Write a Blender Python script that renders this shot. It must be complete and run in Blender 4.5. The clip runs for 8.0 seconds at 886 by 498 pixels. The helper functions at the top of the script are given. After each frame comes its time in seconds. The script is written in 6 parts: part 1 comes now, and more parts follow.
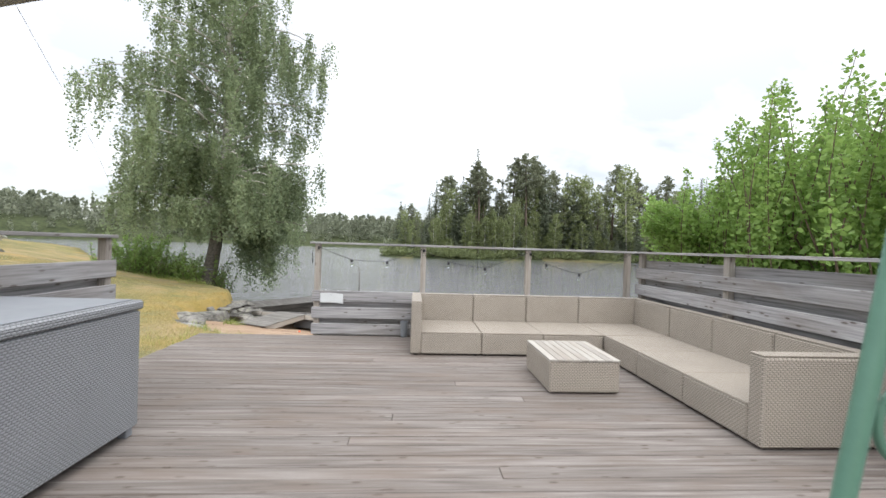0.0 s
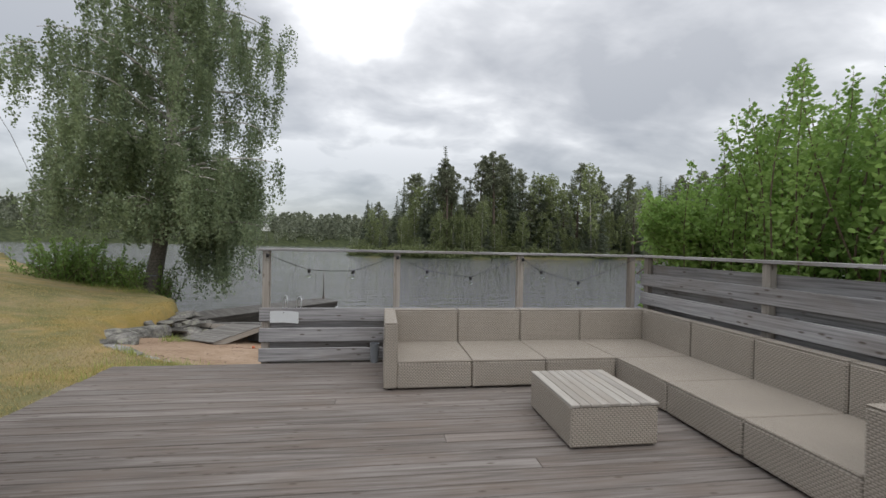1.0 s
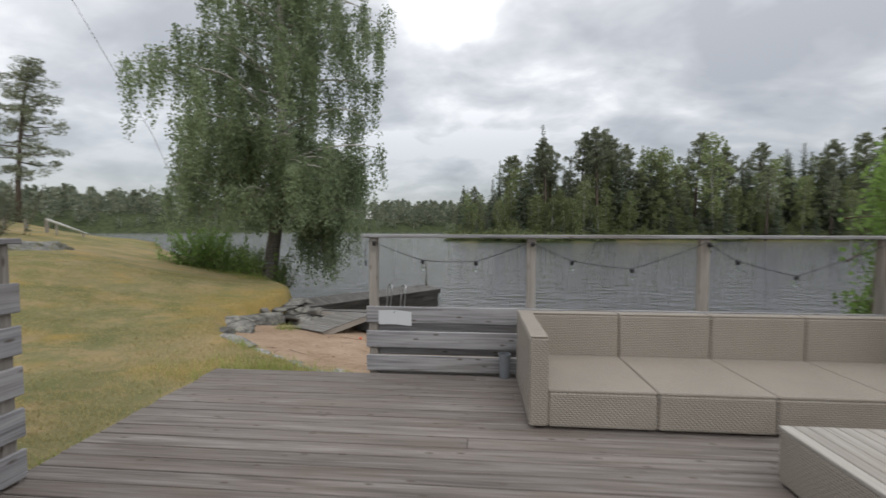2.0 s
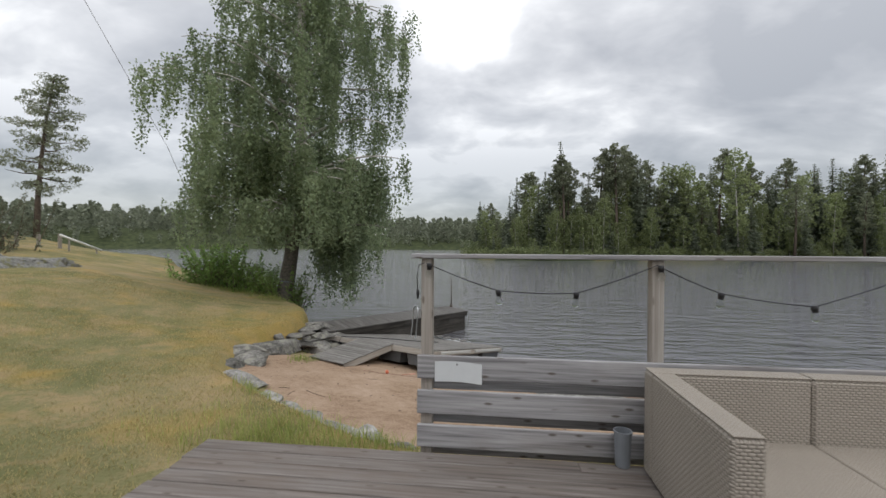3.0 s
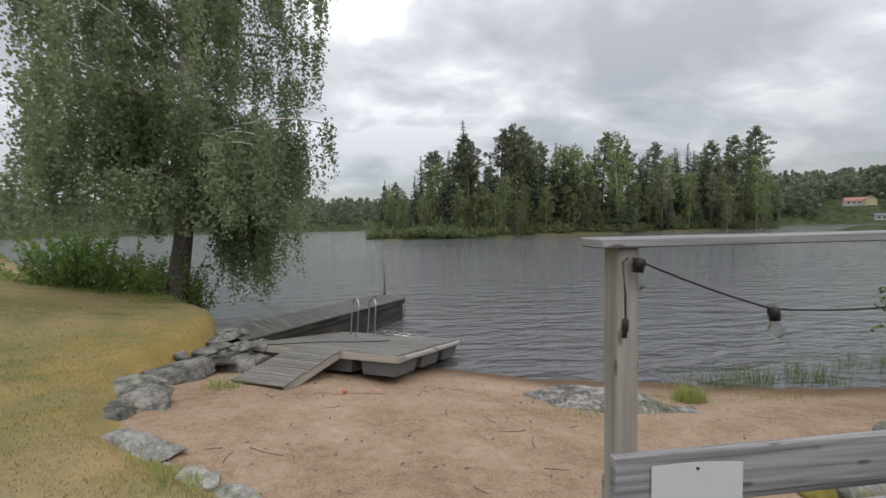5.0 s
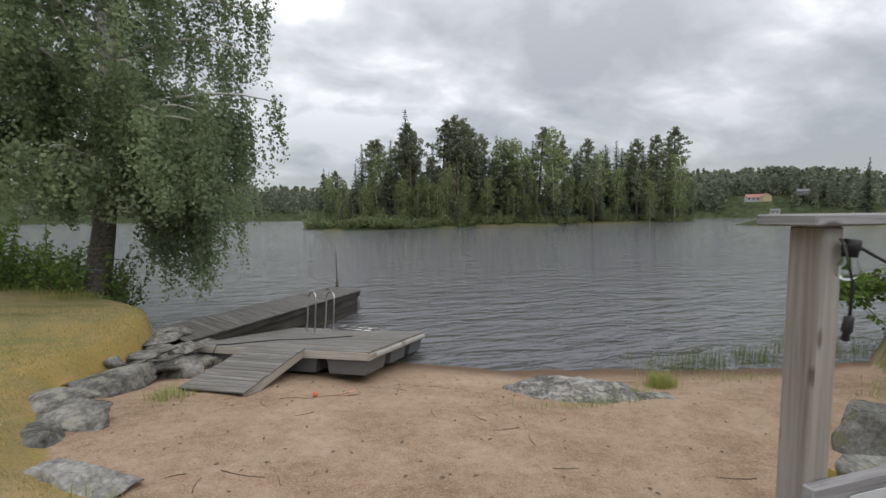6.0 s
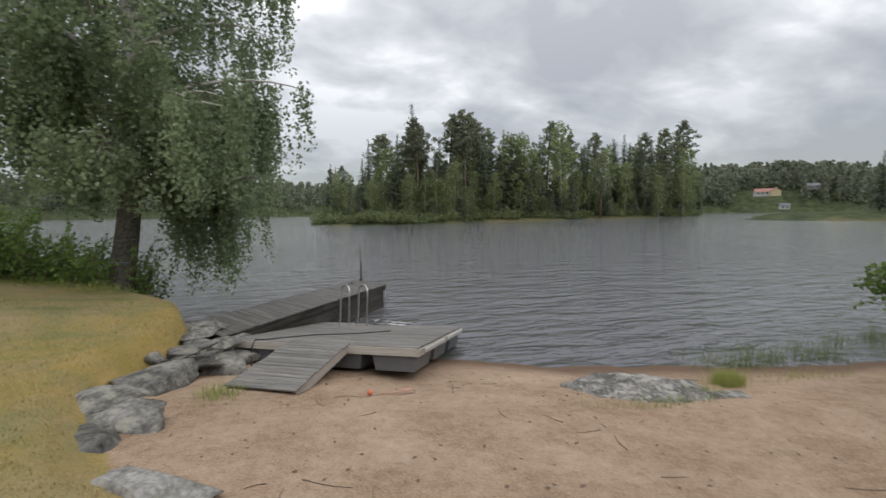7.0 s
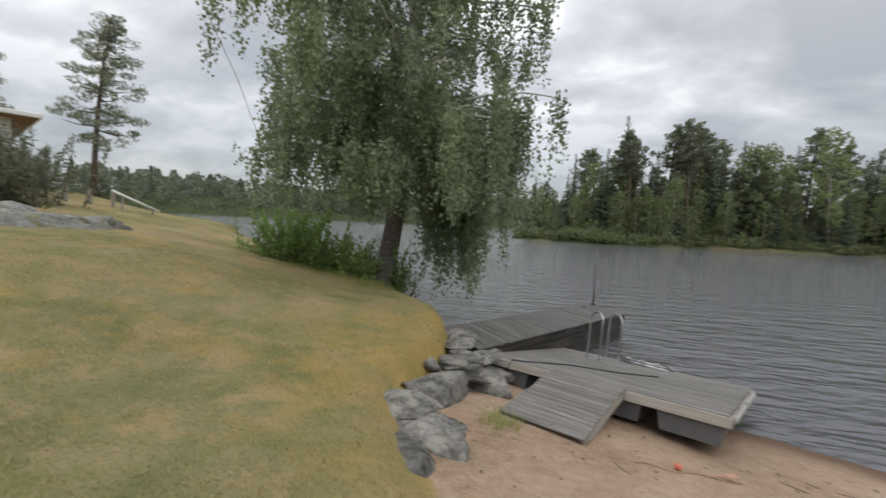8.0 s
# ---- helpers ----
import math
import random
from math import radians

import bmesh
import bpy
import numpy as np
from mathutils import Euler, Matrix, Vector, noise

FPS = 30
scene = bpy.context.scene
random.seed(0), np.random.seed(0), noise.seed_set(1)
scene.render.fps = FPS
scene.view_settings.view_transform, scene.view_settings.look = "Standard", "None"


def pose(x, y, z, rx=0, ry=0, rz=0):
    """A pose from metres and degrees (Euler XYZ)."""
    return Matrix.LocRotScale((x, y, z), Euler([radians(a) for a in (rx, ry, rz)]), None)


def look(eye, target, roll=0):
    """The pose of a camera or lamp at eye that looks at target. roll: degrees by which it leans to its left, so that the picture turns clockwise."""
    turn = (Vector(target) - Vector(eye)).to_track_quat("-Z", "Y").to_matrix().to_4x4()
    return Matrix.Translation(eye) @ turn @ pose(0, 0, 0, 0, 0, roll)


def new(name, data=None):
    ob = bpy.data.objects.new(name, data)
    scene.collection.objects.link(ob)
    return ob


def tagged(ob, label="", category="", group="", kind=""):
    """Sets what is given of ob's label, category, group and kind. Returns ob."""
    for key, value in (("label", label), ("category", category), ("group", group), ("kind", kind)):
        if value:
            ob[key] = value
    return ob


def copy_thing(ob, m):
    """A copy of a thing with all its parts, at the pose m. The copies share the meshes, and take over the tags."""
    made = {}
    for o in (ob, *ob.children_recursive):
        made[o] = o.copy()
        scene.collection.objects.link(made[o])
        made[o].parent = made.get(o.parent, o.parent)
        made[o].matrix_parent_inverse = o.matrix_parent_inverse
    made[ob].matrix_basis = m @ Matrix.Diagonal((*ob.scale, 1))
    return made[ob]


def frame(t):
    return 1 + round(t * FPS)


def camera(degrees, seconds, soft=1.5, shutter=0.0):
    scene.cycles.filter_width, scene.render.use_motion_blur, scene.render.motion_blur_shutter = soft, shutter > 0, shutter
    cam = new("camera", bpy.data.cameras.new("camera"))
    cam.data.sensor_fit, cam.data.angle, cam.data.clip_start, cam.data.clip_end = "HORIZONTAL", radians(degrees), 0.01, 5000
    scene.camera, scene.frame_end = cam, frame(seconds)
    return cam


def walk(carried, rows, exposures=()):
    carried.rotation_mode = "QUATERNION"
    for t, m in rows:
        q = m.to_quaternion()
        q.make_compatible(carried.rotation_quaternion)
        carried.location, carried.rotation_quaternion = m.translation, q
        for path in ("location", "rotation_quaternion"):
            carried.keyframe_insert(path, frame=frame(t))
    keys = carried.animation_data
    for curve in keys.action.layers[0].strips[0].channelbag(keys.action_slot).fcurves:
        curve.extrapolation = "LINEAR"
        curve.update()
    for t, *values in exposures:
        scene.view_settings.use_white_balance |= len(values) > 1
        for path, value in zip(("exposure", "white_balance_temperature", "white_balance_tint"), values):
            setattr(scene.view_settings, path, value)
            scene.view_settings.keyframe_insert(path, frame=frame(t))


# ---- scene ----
cam = camera(92.9, 8.0, soft=1.5, shutter=0.25)
PATH = [
    (0, (0.007, -0.281, 1.195), (0.14, 1.714, 1.183), 1.8),
    (0.5, (-0.006, 0.177, 1.236), (0.215, 2.165, 1.264), 1.2),
    (1, (-0.042, 0.64, 1.271), (0.243, 2.619, 1.255), 1.2),
    (1.5, (-0.17, 1.144, 1.277), (-0.029, 3.138, 1.208), 1.6),
    (2, (-0.34, 1.679, 1.255), (-0.503, 3.67, 1.161), 0.1),
    (2.2, (-0.428, 1.883, 1.264), (-0.736, 3.858, 1.193), 0.6),
    (3.3, (-1.028, 3.005, 1.242), (-1.182, 4.999, 1.233), -0.3),
    (3.5, (-1.141, 3.185, 1.229), (-1.226, 5.183, 1.194), -0.8),
    (4, (-1.424, 3.587, 1.266), (-1.357, 5.583, 1.156), -0.9),
    (4.2, (-1.541, 3.727, 1.284), (-1.471, 5.722, 1.169), -1.0),
    (5.5, (-2.147, 4.428, 1.225), (-1.761, 6.387, 1.111), -0.8),
    (6, (-2.371, 4.632, 1.212), (-1.863, 6.56, 1.053), -0.6),
    (6.5, (-2.608, 4.813, 1.194), (-2.027, 6.716, 0.991), -1.9),
    (7, (-2.921, 5.118, 1.115), (-2.433, 7.049, 0.935), -0.7),
    (7.5, (-3.412, 5.482, 1.123), (-3.33, 7.474, 0.967), 3.7),
    (8, (-3.977, 5.855, 1.109), (-4.383, 7.81, 0.983), 2.8),
]
walk(cam, [(t, look(eye, target, roll)) for t, eye, target, roll in PATH],
     exposures=[(0.0, 1.10), (0.2, 0.95), (0.5, 0.52), (0.8, 0.24), (1.1, 0.12), (8.0, 0.13)])

# ---- world and sun ----
world = bpy.data.worlds.new("overcast_sky")
scene.world = world
world.use_nodes = True


class Nodes:
    """Short hand for a node tree."""

    def __init__(self, tree):
        self.t = tree
        tree.nodes.clear()

    def add(self, kind, inputs=(), **props):
        n = self.t.nodes.new(kind)
        for k, v in props.items():
            setattr(n, k, v)
        for k, v in dict(inputs).items():
            if isinstance(v, bpy.types.NodeSocket):
                self.t.links.new(v, n.inputs[k])
            else:
                n.inputs[k].default_value = v
        return n

    def math(self, op, a, b=0.0, c=0.0):
        return self.add("ShaderNodeMath", {0: a, 1: b, 2: c}, operation=op).outputs[0]

    def mix(self, f, a, b, blend="MIX"):
        n = self.t.nodes.new("ShaderNodeMix")
        n.data_type, n.blend_type = "RGBA", blend
        for k, v in ((0, f), (6, a), (7, b)):
            if isinstance(v, bpy.types.NodeSocket):
                self.t.links.new(v, n.inputs[k])
            elif k:
                n.inputs[k].default_value = (*v, 1)
            else:
                n.inputs[k].default_value = v
        return n.outputs[2]

    def noise(self, vec, scale, detail=3.0, rough=0.55, dist=0.0):
        return self.add("ShaderNodeTexNoise", {"Vector": vec, "Scale": scale, "Detail": detail, "Roughness": rough, "Distortion": dist}).outputs[0]

    def ramp(self, f, stops):
        n = self.add("ShaderNodeValToRGB", {0: f})
        e = n.color_ramp.elements
        while len(e) < len(stops):
            e.new(0.5)
        for el, (p, c) in zip(e, stops):
            el.position = p
            el.color = (c, c, c, 1) if isinstance(c, (int, float)) else (*c, 1)
        return n.outputs[0]

    def scale(self, vec, s, loc=(0, 0, 0)):
        return self.add("ShaderNodeMapping", {"Vector": vec, "Scale": s, "Location": loc}).outputs[0]


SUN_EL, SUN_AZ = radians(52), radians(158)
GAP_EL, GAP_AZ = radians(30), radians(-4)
w = Nodes(world.node_tree)
direction = w.add("ShaderNodeTexCoord").outputs["Generated"]
xyz = w.add("ShaderNodeSeparateXYZ", {0: direction})
up = w.math("MAXIMUM", xyz.outputs[2], 0.0)
flat = w.math("ADD", up, 0.34)
plane = w.add("ShaderNodeCombineXYZ", {0: w.math("DIVIDE", xyz.outputs[0], flat), 1: w.math("DIVIDE", xyz.outputs[1], flat), 2: 0.0}).outputs[0]
big = w.noise(w.scale(plane, (1.25, 1.6, 1), (3.1, 1.7, 0)), 1.0, 5.0, 0.5, 0.3)
small = w.noise(w.scale(plane, (3.2, 4.6, 1), (0.4, 5.2, 0)), 1.0, 5.0, 0.55, 0.3)
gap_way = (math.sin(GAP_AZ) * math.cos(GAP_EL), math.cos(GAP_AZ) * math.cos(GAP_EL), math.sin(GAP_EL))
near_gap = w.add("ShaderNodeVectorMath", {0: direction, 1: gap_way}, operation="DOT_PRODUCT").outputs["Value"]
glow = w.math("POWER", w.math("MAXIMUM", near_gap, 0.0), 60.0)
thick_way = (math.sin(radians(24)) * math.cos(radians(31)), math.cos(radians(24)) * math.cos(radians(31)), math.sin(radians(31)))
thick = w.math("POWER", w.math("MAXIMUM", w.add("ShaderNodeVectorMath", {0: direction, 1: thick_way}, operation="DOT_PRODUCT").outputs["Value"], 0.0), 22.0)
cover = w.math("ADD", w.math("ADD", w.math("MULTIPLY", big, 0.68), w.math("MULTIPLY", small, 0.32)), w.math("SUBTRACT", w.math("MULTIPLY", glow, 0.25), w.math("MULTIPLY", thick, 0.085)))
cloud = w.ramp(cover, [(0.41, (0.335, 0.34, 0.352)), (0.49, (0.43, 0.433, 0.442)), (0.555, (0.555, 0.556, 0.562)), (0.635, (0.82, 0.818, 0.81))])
cloud = w.mix(1.0, cloud, w.ramp(up, [(0.04, (0.46, 0.465, 0.475)), (0.20, (0.62, 0.62, 0.625)), (0.42, (1.0, 1.0, 1.0))]), "DARKEN")
lift = w.math("ADD", 0.86, w.math("MULTIPLY", w.math("POWER", up, 1.6), 2.1))
cloud = w.mix(1.0, cloud, w.add("ShaderNodeCombineColor", {0: lift, 1: lift, 2: lift}).outputs[0], "MULTIPLY")
sky = w.add("ShaderNodeTexSky", sky_type="NISHITA", sun_disc=False, sun_elevation=SUN_EL, sun_rotation=SUN_AZ)
back_sky = w.add("ShaderNodeBackground", {0: sky.outputs[0], 1: 0.025})
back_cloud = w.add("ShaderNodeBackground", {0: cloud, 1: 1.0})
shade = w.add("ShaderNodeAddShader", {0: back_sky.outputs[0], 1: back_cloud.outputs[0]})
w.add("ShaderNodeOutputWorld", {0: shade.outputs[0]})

sun = new("sun", bpy.data.lights.new("sun", "SUN"))
sun.data.energy, sun.data.angle, sun.data.color = 0.6, radians(60), (1.0, 0.96, 0.90)
sun.matrix_world = look((0, 0, 30), (-30 * math.sin(SUN_AZ) / math.tan(SUN_EL), -30 * math.cos(SUN_AZ) / math.tan(SUN_EL), 0))

# ---- materials ----


def material(name, build):
    m = bpy.data.materials.new(name)
    m.use_nodes = True
    n = Nodes(m.node_tree)
    build(n)
    return m


def finish(n, color, rough=0.7, metal=0.0, height=None, strength=0.3, distance=0.01, spec=0.5, **more):
    p = n.add("ShaderNodeBsdfPrincipled", {"Roughness": rough, "Metallic": metal, "Specular IOR Level": spec, **more})
    if isinstance(color, bpy.types.NodeSocket):
        n.t.links.new(color, p.inputs["Base Color"])
    else:
        p.inputs["Base Color"].default_value = (*color, 1)
    if height is not None:
        b = n.add("ShaderNodeBump", {"Height": height, "Strength": strength, "Distance": distance})
        n.t.links.new(b.outputs[0], p.inputs["Normal"])
    n.add("ShaderNodeOutputMaterial", {0: p.outputs[0]})
    return p


def wood(name, dark, mid, light, stain=(0.20, 0.17, 0.14), grain=1.0, rough=0.75, knots=True, groove=0.0):
    """Weathered boards; the grain follows u of the uv map."""

    def build(n):
        uv = n.add("ShaderNodeUVMap").outputs[0]
        rnd = n.add("ShaderNodeObjectInfo").outputs["Random"]
        off = n.add("ShaderNodeCombineXYZ", {0: n.math("MULTIPLY", rnd, 37.0), 1: n.math("MULTIPLY", rnd, 11.0), 2: n.math("MULTIPLY", rnd, 5.0)}).outputs[0]
        base = n.add("ShaderNodeVectorMath", {0: uv, 1: off}, operation="ADD").outputs[0]
        fibre = n.noise(n.scale(base, (2.2, 70 * grain, 1)), 1.0, 4.0, 0.6, 0.4)
        year = n.noise(n.scale(base, (0.8, 16 * grain, 1)), 1.0, 2.0, 0.5, 1.2)
        patch = n.noise(n.scale(base, (1.3, 2.6, 1)), 1.0, 4.0, 0.6, 0.3)
        f = n.math("ADD", n.math("MULTIPLY", fibre, 0.5), n.math("MULTIPLY", year, 0.5))
        col = n.ramp(f, [(0.36, dark), (0.50, mid), (0.64, light)])
        col = n.mix(n.ramp(patch, [(0.45, 0.0), (0.72, 0.65)]), col, stain)
        shift = n.math("ADD", 0.90, n.math("MULTIPLY", rnd, 0.20))
        col = n.mix(1.0, col, n.add("ShaderNodeCombineColor", {0: shift, 1: shift, 2: shift}).outputs[0], "MULTIPLY")
        h = n.math("MULTIPLY", f, 1.0)
        if knots:
            v = n.add("ShaderNodeTexVoronoi", {"Vector": n.scale(base, (3.6, 11.0, 1)), "Scale": 1.0, "Randomness": 1.0}, voronoi_dimensions="2D")
            k = n.ramp(v.outputs["Distance"], [(0.05, 1.0), (0.12, 0.0)])
            pick = n.ramp(n.noise(n.scale(base, (2.0, 5.0, 1)), 1.0, 1.0), [(0.50, 0.0), (0.56, 0.8)])
            col = n.mix(n.math("MULTIPLY", k, pick), col, (0.085, 0.065, 0.05))
        if groove:
            s = n.add("ShaderNodeSeparateXYZ", {0: uv})
            g = n.math("POWER", n.math("ABSOLUTE", n.math("SINE", n.math("MULTIPLY", s.outputs[1], math.pi / groove))), 0.35)
            h = n.math("ADD", n.math("MULTIPLY", h, 0.5), n.math("MULTIPLY", g, 1.2))
        finish(n, col, n.math("ADD", rough - 0.1, n.math("MULTIPLY", patch, 0.2)), height=h, strength=0.45, distance=0.003, spec=0.3)

    return material(name, build)


DECK = wood("deck_wood", (0.105, 0.090, 0.080), (0.175, 0.154, 0.140), (0.255, 0.232, 0.216), stain=(0.165, 0.128, 0.104))
GREY = wood("grey_fence_wood", (0.15, 0.146, 0.15), (0.30, 0.294, 0.30), (0.42, 0.413, 0.417), stain=(0.23, 0.20, 0.178))
POST = wood("post_wood", (0.20, 0.175, 0.15), (0.32, 0.29, 0.26), (0.43, 0.40, 0.36), stain=(0.27, 0.235, 0.20))
JETTY = wood("jetty_wood", (0.10, 0.095, 0.088), (0.19, 0.18, 0.168), (0.28, 0.27, 0.25), stain=(0.13, 0.12, 0.10))
PIER_WOOD = wood("dark_pier_wood", (0.065, 0.061, 0.056), (0.125, 0.118, 0.11), (0.19, 0.183, 0.17), stain=(0.09, 0.083, 0.07))
PALE = wood("pale_board_wood", (0.26, 0.24, 0.21), (0.38, 0.35, 0.31), (0.48, 0.45, 0.40), stain=(0.30, 0.26, 0.21))
TARRED = wood("dark_wet_wood", (0.018, 0.016, 0.014), (0.04, 0.036, 0.03), (0.08, 0.07, 0.06), stain=(0.12, 0.11, 0.10))
SLAT = wood("pale_table_slat", (0.27, 0.248, 0.222), (0.35, 0.328, 0.297), (0.42, 0.398, 0.367), stain=(0.31, 0.275, 0.235), knots=False)


def wicker(name, strand, gap, pu=0.030, pv=0.0125):
    def build(n):
        s = n.add("ShaderNodeSeparateXYZ", {0: n.add("ShaderNodeUVMap").outputs[0]})
        row = n.math("DIVIDE", s.outputs[1], pv)
        odd = n.math("MODULO", n.math("FLOOR", n.math("ADD", row, 4000.0)), 2.0)
        u = n.math("ADD", n.math("DIVIDE", s.outputs[0], pu), n.math("MULTIPLY", odd, 0.5))
        a = n.math("SINE", n.math("MULTIPLY", n.math("FRACT", n.math("ADD", u, 4000.0)), math.pi))
        b = n.math("SINE", n.math("MULTIPLY", n.math("FRACT", n.math("ADD", row, 4000.0)), math.pi))
        h = n.math("MULTIPLY", n.math("POWER", a, 0.7), n.math("POWER", b, 0.6))
        pos = n.add("ShaderNodeTexCoord").outputs["Object"]
        blotch = n.noise(pos, 3.0, 3.0)
        fine = n.noise(pos, 60.0, 2.0)
        col = n.mix(n.ramp(h, [(0.12, 0.0), (0.55, 1.0)]), gap, strand)
        tone = n.math("ADD", 0.80, n.math("ADD", n.math("MULTIPLY", blotch, 0.22), n.math("MULTIPLY", fine, 0.18)))
        col = n.mix(1.0, col, n.add("ShaderNodeCombineColor", {0: tone, 1: tone, 2: tone}).outputs[0], "MULTIPLY")
        finish(n, col, 0.55, height=h, strength=0.8, distance=0.005, spec=0.35)

    return material(name, build)


WICKER = wicker("beige_wicker", (0.385, 0.343, 0.293), (0.175, 0.152, 0.125), 0.028, 0.0135)
WICKER_FINE = wicker("beige_flat_wicker", (0.355, 0.315, 0.267), (0.275, 0.24, 0.20), 0.02, 0.009)
WICKER_GREY = wicker("grey_wicker", (0.30, 0.31, 0.325), (0.085, 0.09, 0.10), 0.025, 0.0125)


def plain(name, color, rough=0.5, metal=0.0, vary=0.15, scale=12.0, bump=0.1, spec=0.5):
    def build(n):
        pos = n.add("ShaderNodeTexCoord").outputs["Object"]
        a = n.noise(pos, scale, 4.0)
        b = n.noise(pos, scale * 9, 2.0)
        tone = n.math("ADD", 1.0 - vary, n.math("MULTIPLY", n.math("ADD", a, n.math("MULTIPLY", b, 0.5)), vary * 1.35))
        c = n.add("ShaderNodeCombineColor", {0: tone, 1: tone, 2: tone}).outputs[0]
        finish(n, n.mix(1.0, color, c, "MULTIPLY"), rough, metal, height=a, strength=bump, distance=0.01, spec=spec)

    return material(name, build)


STEEL = plain("brushed_steel", (0.55, 0.56, 0.57), 0.3, 1.0, 0.1, 30)
RUST = plain("rusty_iron", (0.09, 0.07, 0.055), 0.8, 0.2, 0.5, 40, 0.5)
BLACK = plain("black_rubber", (0.018, 0.018, 0.02), 0.55, 0, 0.2, 30)
FLOAT = plain("grey_float_plastic", (0.115, 0.12, 0.125), 0.5, 0, 0.35, 8, 0.2)
GREEN = plain("green_enamel", (0.10, 0.21, 0.155), 0.35, 0, 0.2, 20)
PAPER = plain("white_laminate", (0.62, 0.64, 0.65), 0.35, 0, 0.08, 15)
DULL = plain("dull_white_plastic", (0.42, 0.42, 0.40), 0.5, 0, 0.2, 8)
SALMON = plain("faded_salmon_plastic", (0.46, 0.24, 0.17), 0.6, 0, 0.2, 20)
WHITE = plain("white_paint", (0.74, 0.74, 0.72), 0.5, 0, 0.08, 3)
YELLOW = plain("yellow_paint", (0.50, 0.43, 0.24), 0.6, 0, 0.1, 2)
ROOF = plain("red_roof_tile", (0.33, 0.16, 0.13), 0.7, 0, 0.3, 2)
EAVE = plain("brown_eave", (0.22, 0.12, 0.07), 0.7, 0, 0.3, 2)
DARKGLASS = plain("dark_window_glass", (0.03, 0.035, 0.04), 0.08, 0, 0.1, 1, 0.0)
ORANGE = plain("orange_plastic", (0.58, 0.16, 0.08), 0.45, 0, 0.1, 20)
TWIG = plain("dry_twig", (0.13, 0.09, 0.065), 0.85, 0, 0.4, 40)
BIN = plain("bluish_grey_plastic", (0.20, 0.215, 0.235), 0.5, 0, 0.2, 10)


def glass_build(n):
    g = n.add("ShaderNodeBsdfGlass", {"Color": (0.96, 0.97, 0.96, 1), "Roughness": 0.03, "IOR": 1.1})
    n.add("ShaderNodeOutputMaterial", {0: g.outputs[0]})


GLASS = material("bulb_glass", glass_build)


def stone_build(lo, mid, hi, lichen, amount):
    def build(n):
        pos = n.add("ShaderNodeTexCoord").outputs["Object"]
        rnd = n.add("ShaderNodeObjectInfo").outputs["Random"]
        off = n.add("ShaderNodeVectorMath", {0: pos, 1: n.math("MULTIPLY", rnd, 9.0)}, operation="ADD").outputs[0]
        a = n.noise(off, 3.4, 6.0, 0.65)
        b = n.noise(off, 22.0, 4.0, 0.65)
        c = n.noise(off, 7.0, 3.0, 0.6)
        f = n.math("ADD", n.math("MULTIPLY", a, 0.55), n.math("MULTIPLY", b, 0.45))
        col = n.ramp(f, [(0.40, lo), (0.50, mid), (0.61, hi)])
        col = n.mix(n.ramp(c, [(0.52, 0.0), (0.62, amount)]), col, lichen)
        shift = n.math("ADD", 0.8, n.math("MULTIPLY", rnd, 0.4))
        col = n.mix(1.0, col, n.add("ShaderNodeCombineColor", {0: shift, 1: shift, 2: shift}).outputs[0], "MULTIPLY")
        crack = n.add("ShaderNodeTexVoronoi", {"Vector": off, "Scale": 2.2}, feature="DISTANCE_TO_EDGE").outputs[0]
        h = n.math("ADD", f, n.math("MULTIPLY", n.ramp(crack, [(0.0, 0.0), (0.03, 1.0)]), 0.35))
        finish(n, col, 0.88, height=h, strength=0.7, distance=0.03, spec=0.25)

    return build


STONE = material("grey_fieldstone", stone_build((0.07, 0.067, 0.059), (0.138, 0.132, 0.12), (0.25, 0.24, 0.22), (0.27, 0.265, 0.215), 0.6))
STONE_PALE = material("pale_granite", stone_build((0.12, 0.115, 0.105), (0.24, 0.232, 0.215), (0.40, 0.39, 0.37), (0.17, 0.165, 0.135), 0.6))
STONE_DARK = material("dark_shore_rock", stone_build((0.075, 0.07, 0.064), (0.15, 0.143, 0.13), (0.29, 0.275, 0.255), (0.38, 0.37, 0.34), 0.6))
STONE_MOSS = material("mossy_rock", stone_build((0.11, 0.11, 0.098), (0.20, 0.197, 0.183), (0.31, 0.305, 0.29), (0.15, 0.145, 0.055), 0.7))
MOSS = plain("yellow_moss", (0.23, 0.19, 0.05), 0.98, 0, 0.7, 14, 1.0, 0.05)


def moss_patch(n, pos):
    """How much golden moss grows in the lawn, most of it along the dry wall."""
    xyz = n.add("ShaderNodeSeparateXYZ", {0: pos})
    bend = n.math("MULTIPLY", n.math("MAXIMUM", n.math("SUBTRACT", 9.0, xyz.outputs[1]), 0.0), 0.87)
    away = n.math("SUBTRACT", n.math("ADD", bend, -4.7), xyz.outputs[0])
    away = n.math("ADD", n.math("MULTIPLY_ADD", away, 0.2, 0.4), n.math("MULTIPLY", n.math("SUBTRACT", n.noise(pos, 1.3, 5.0, 0.7, 0.6), 0.5), 1.3))
    near = n.ramp(n.math("MULTIPLY", xyz.outputs[1], 0.05), [(0.36, 0.25), (0.46, 1.0)])
    return n.math("MULTIPLY", near, n.ramp(away, [(0.12, 0.0), (0.32, 0.58), (0.52, 0.30), (0.72, 0.0)]))


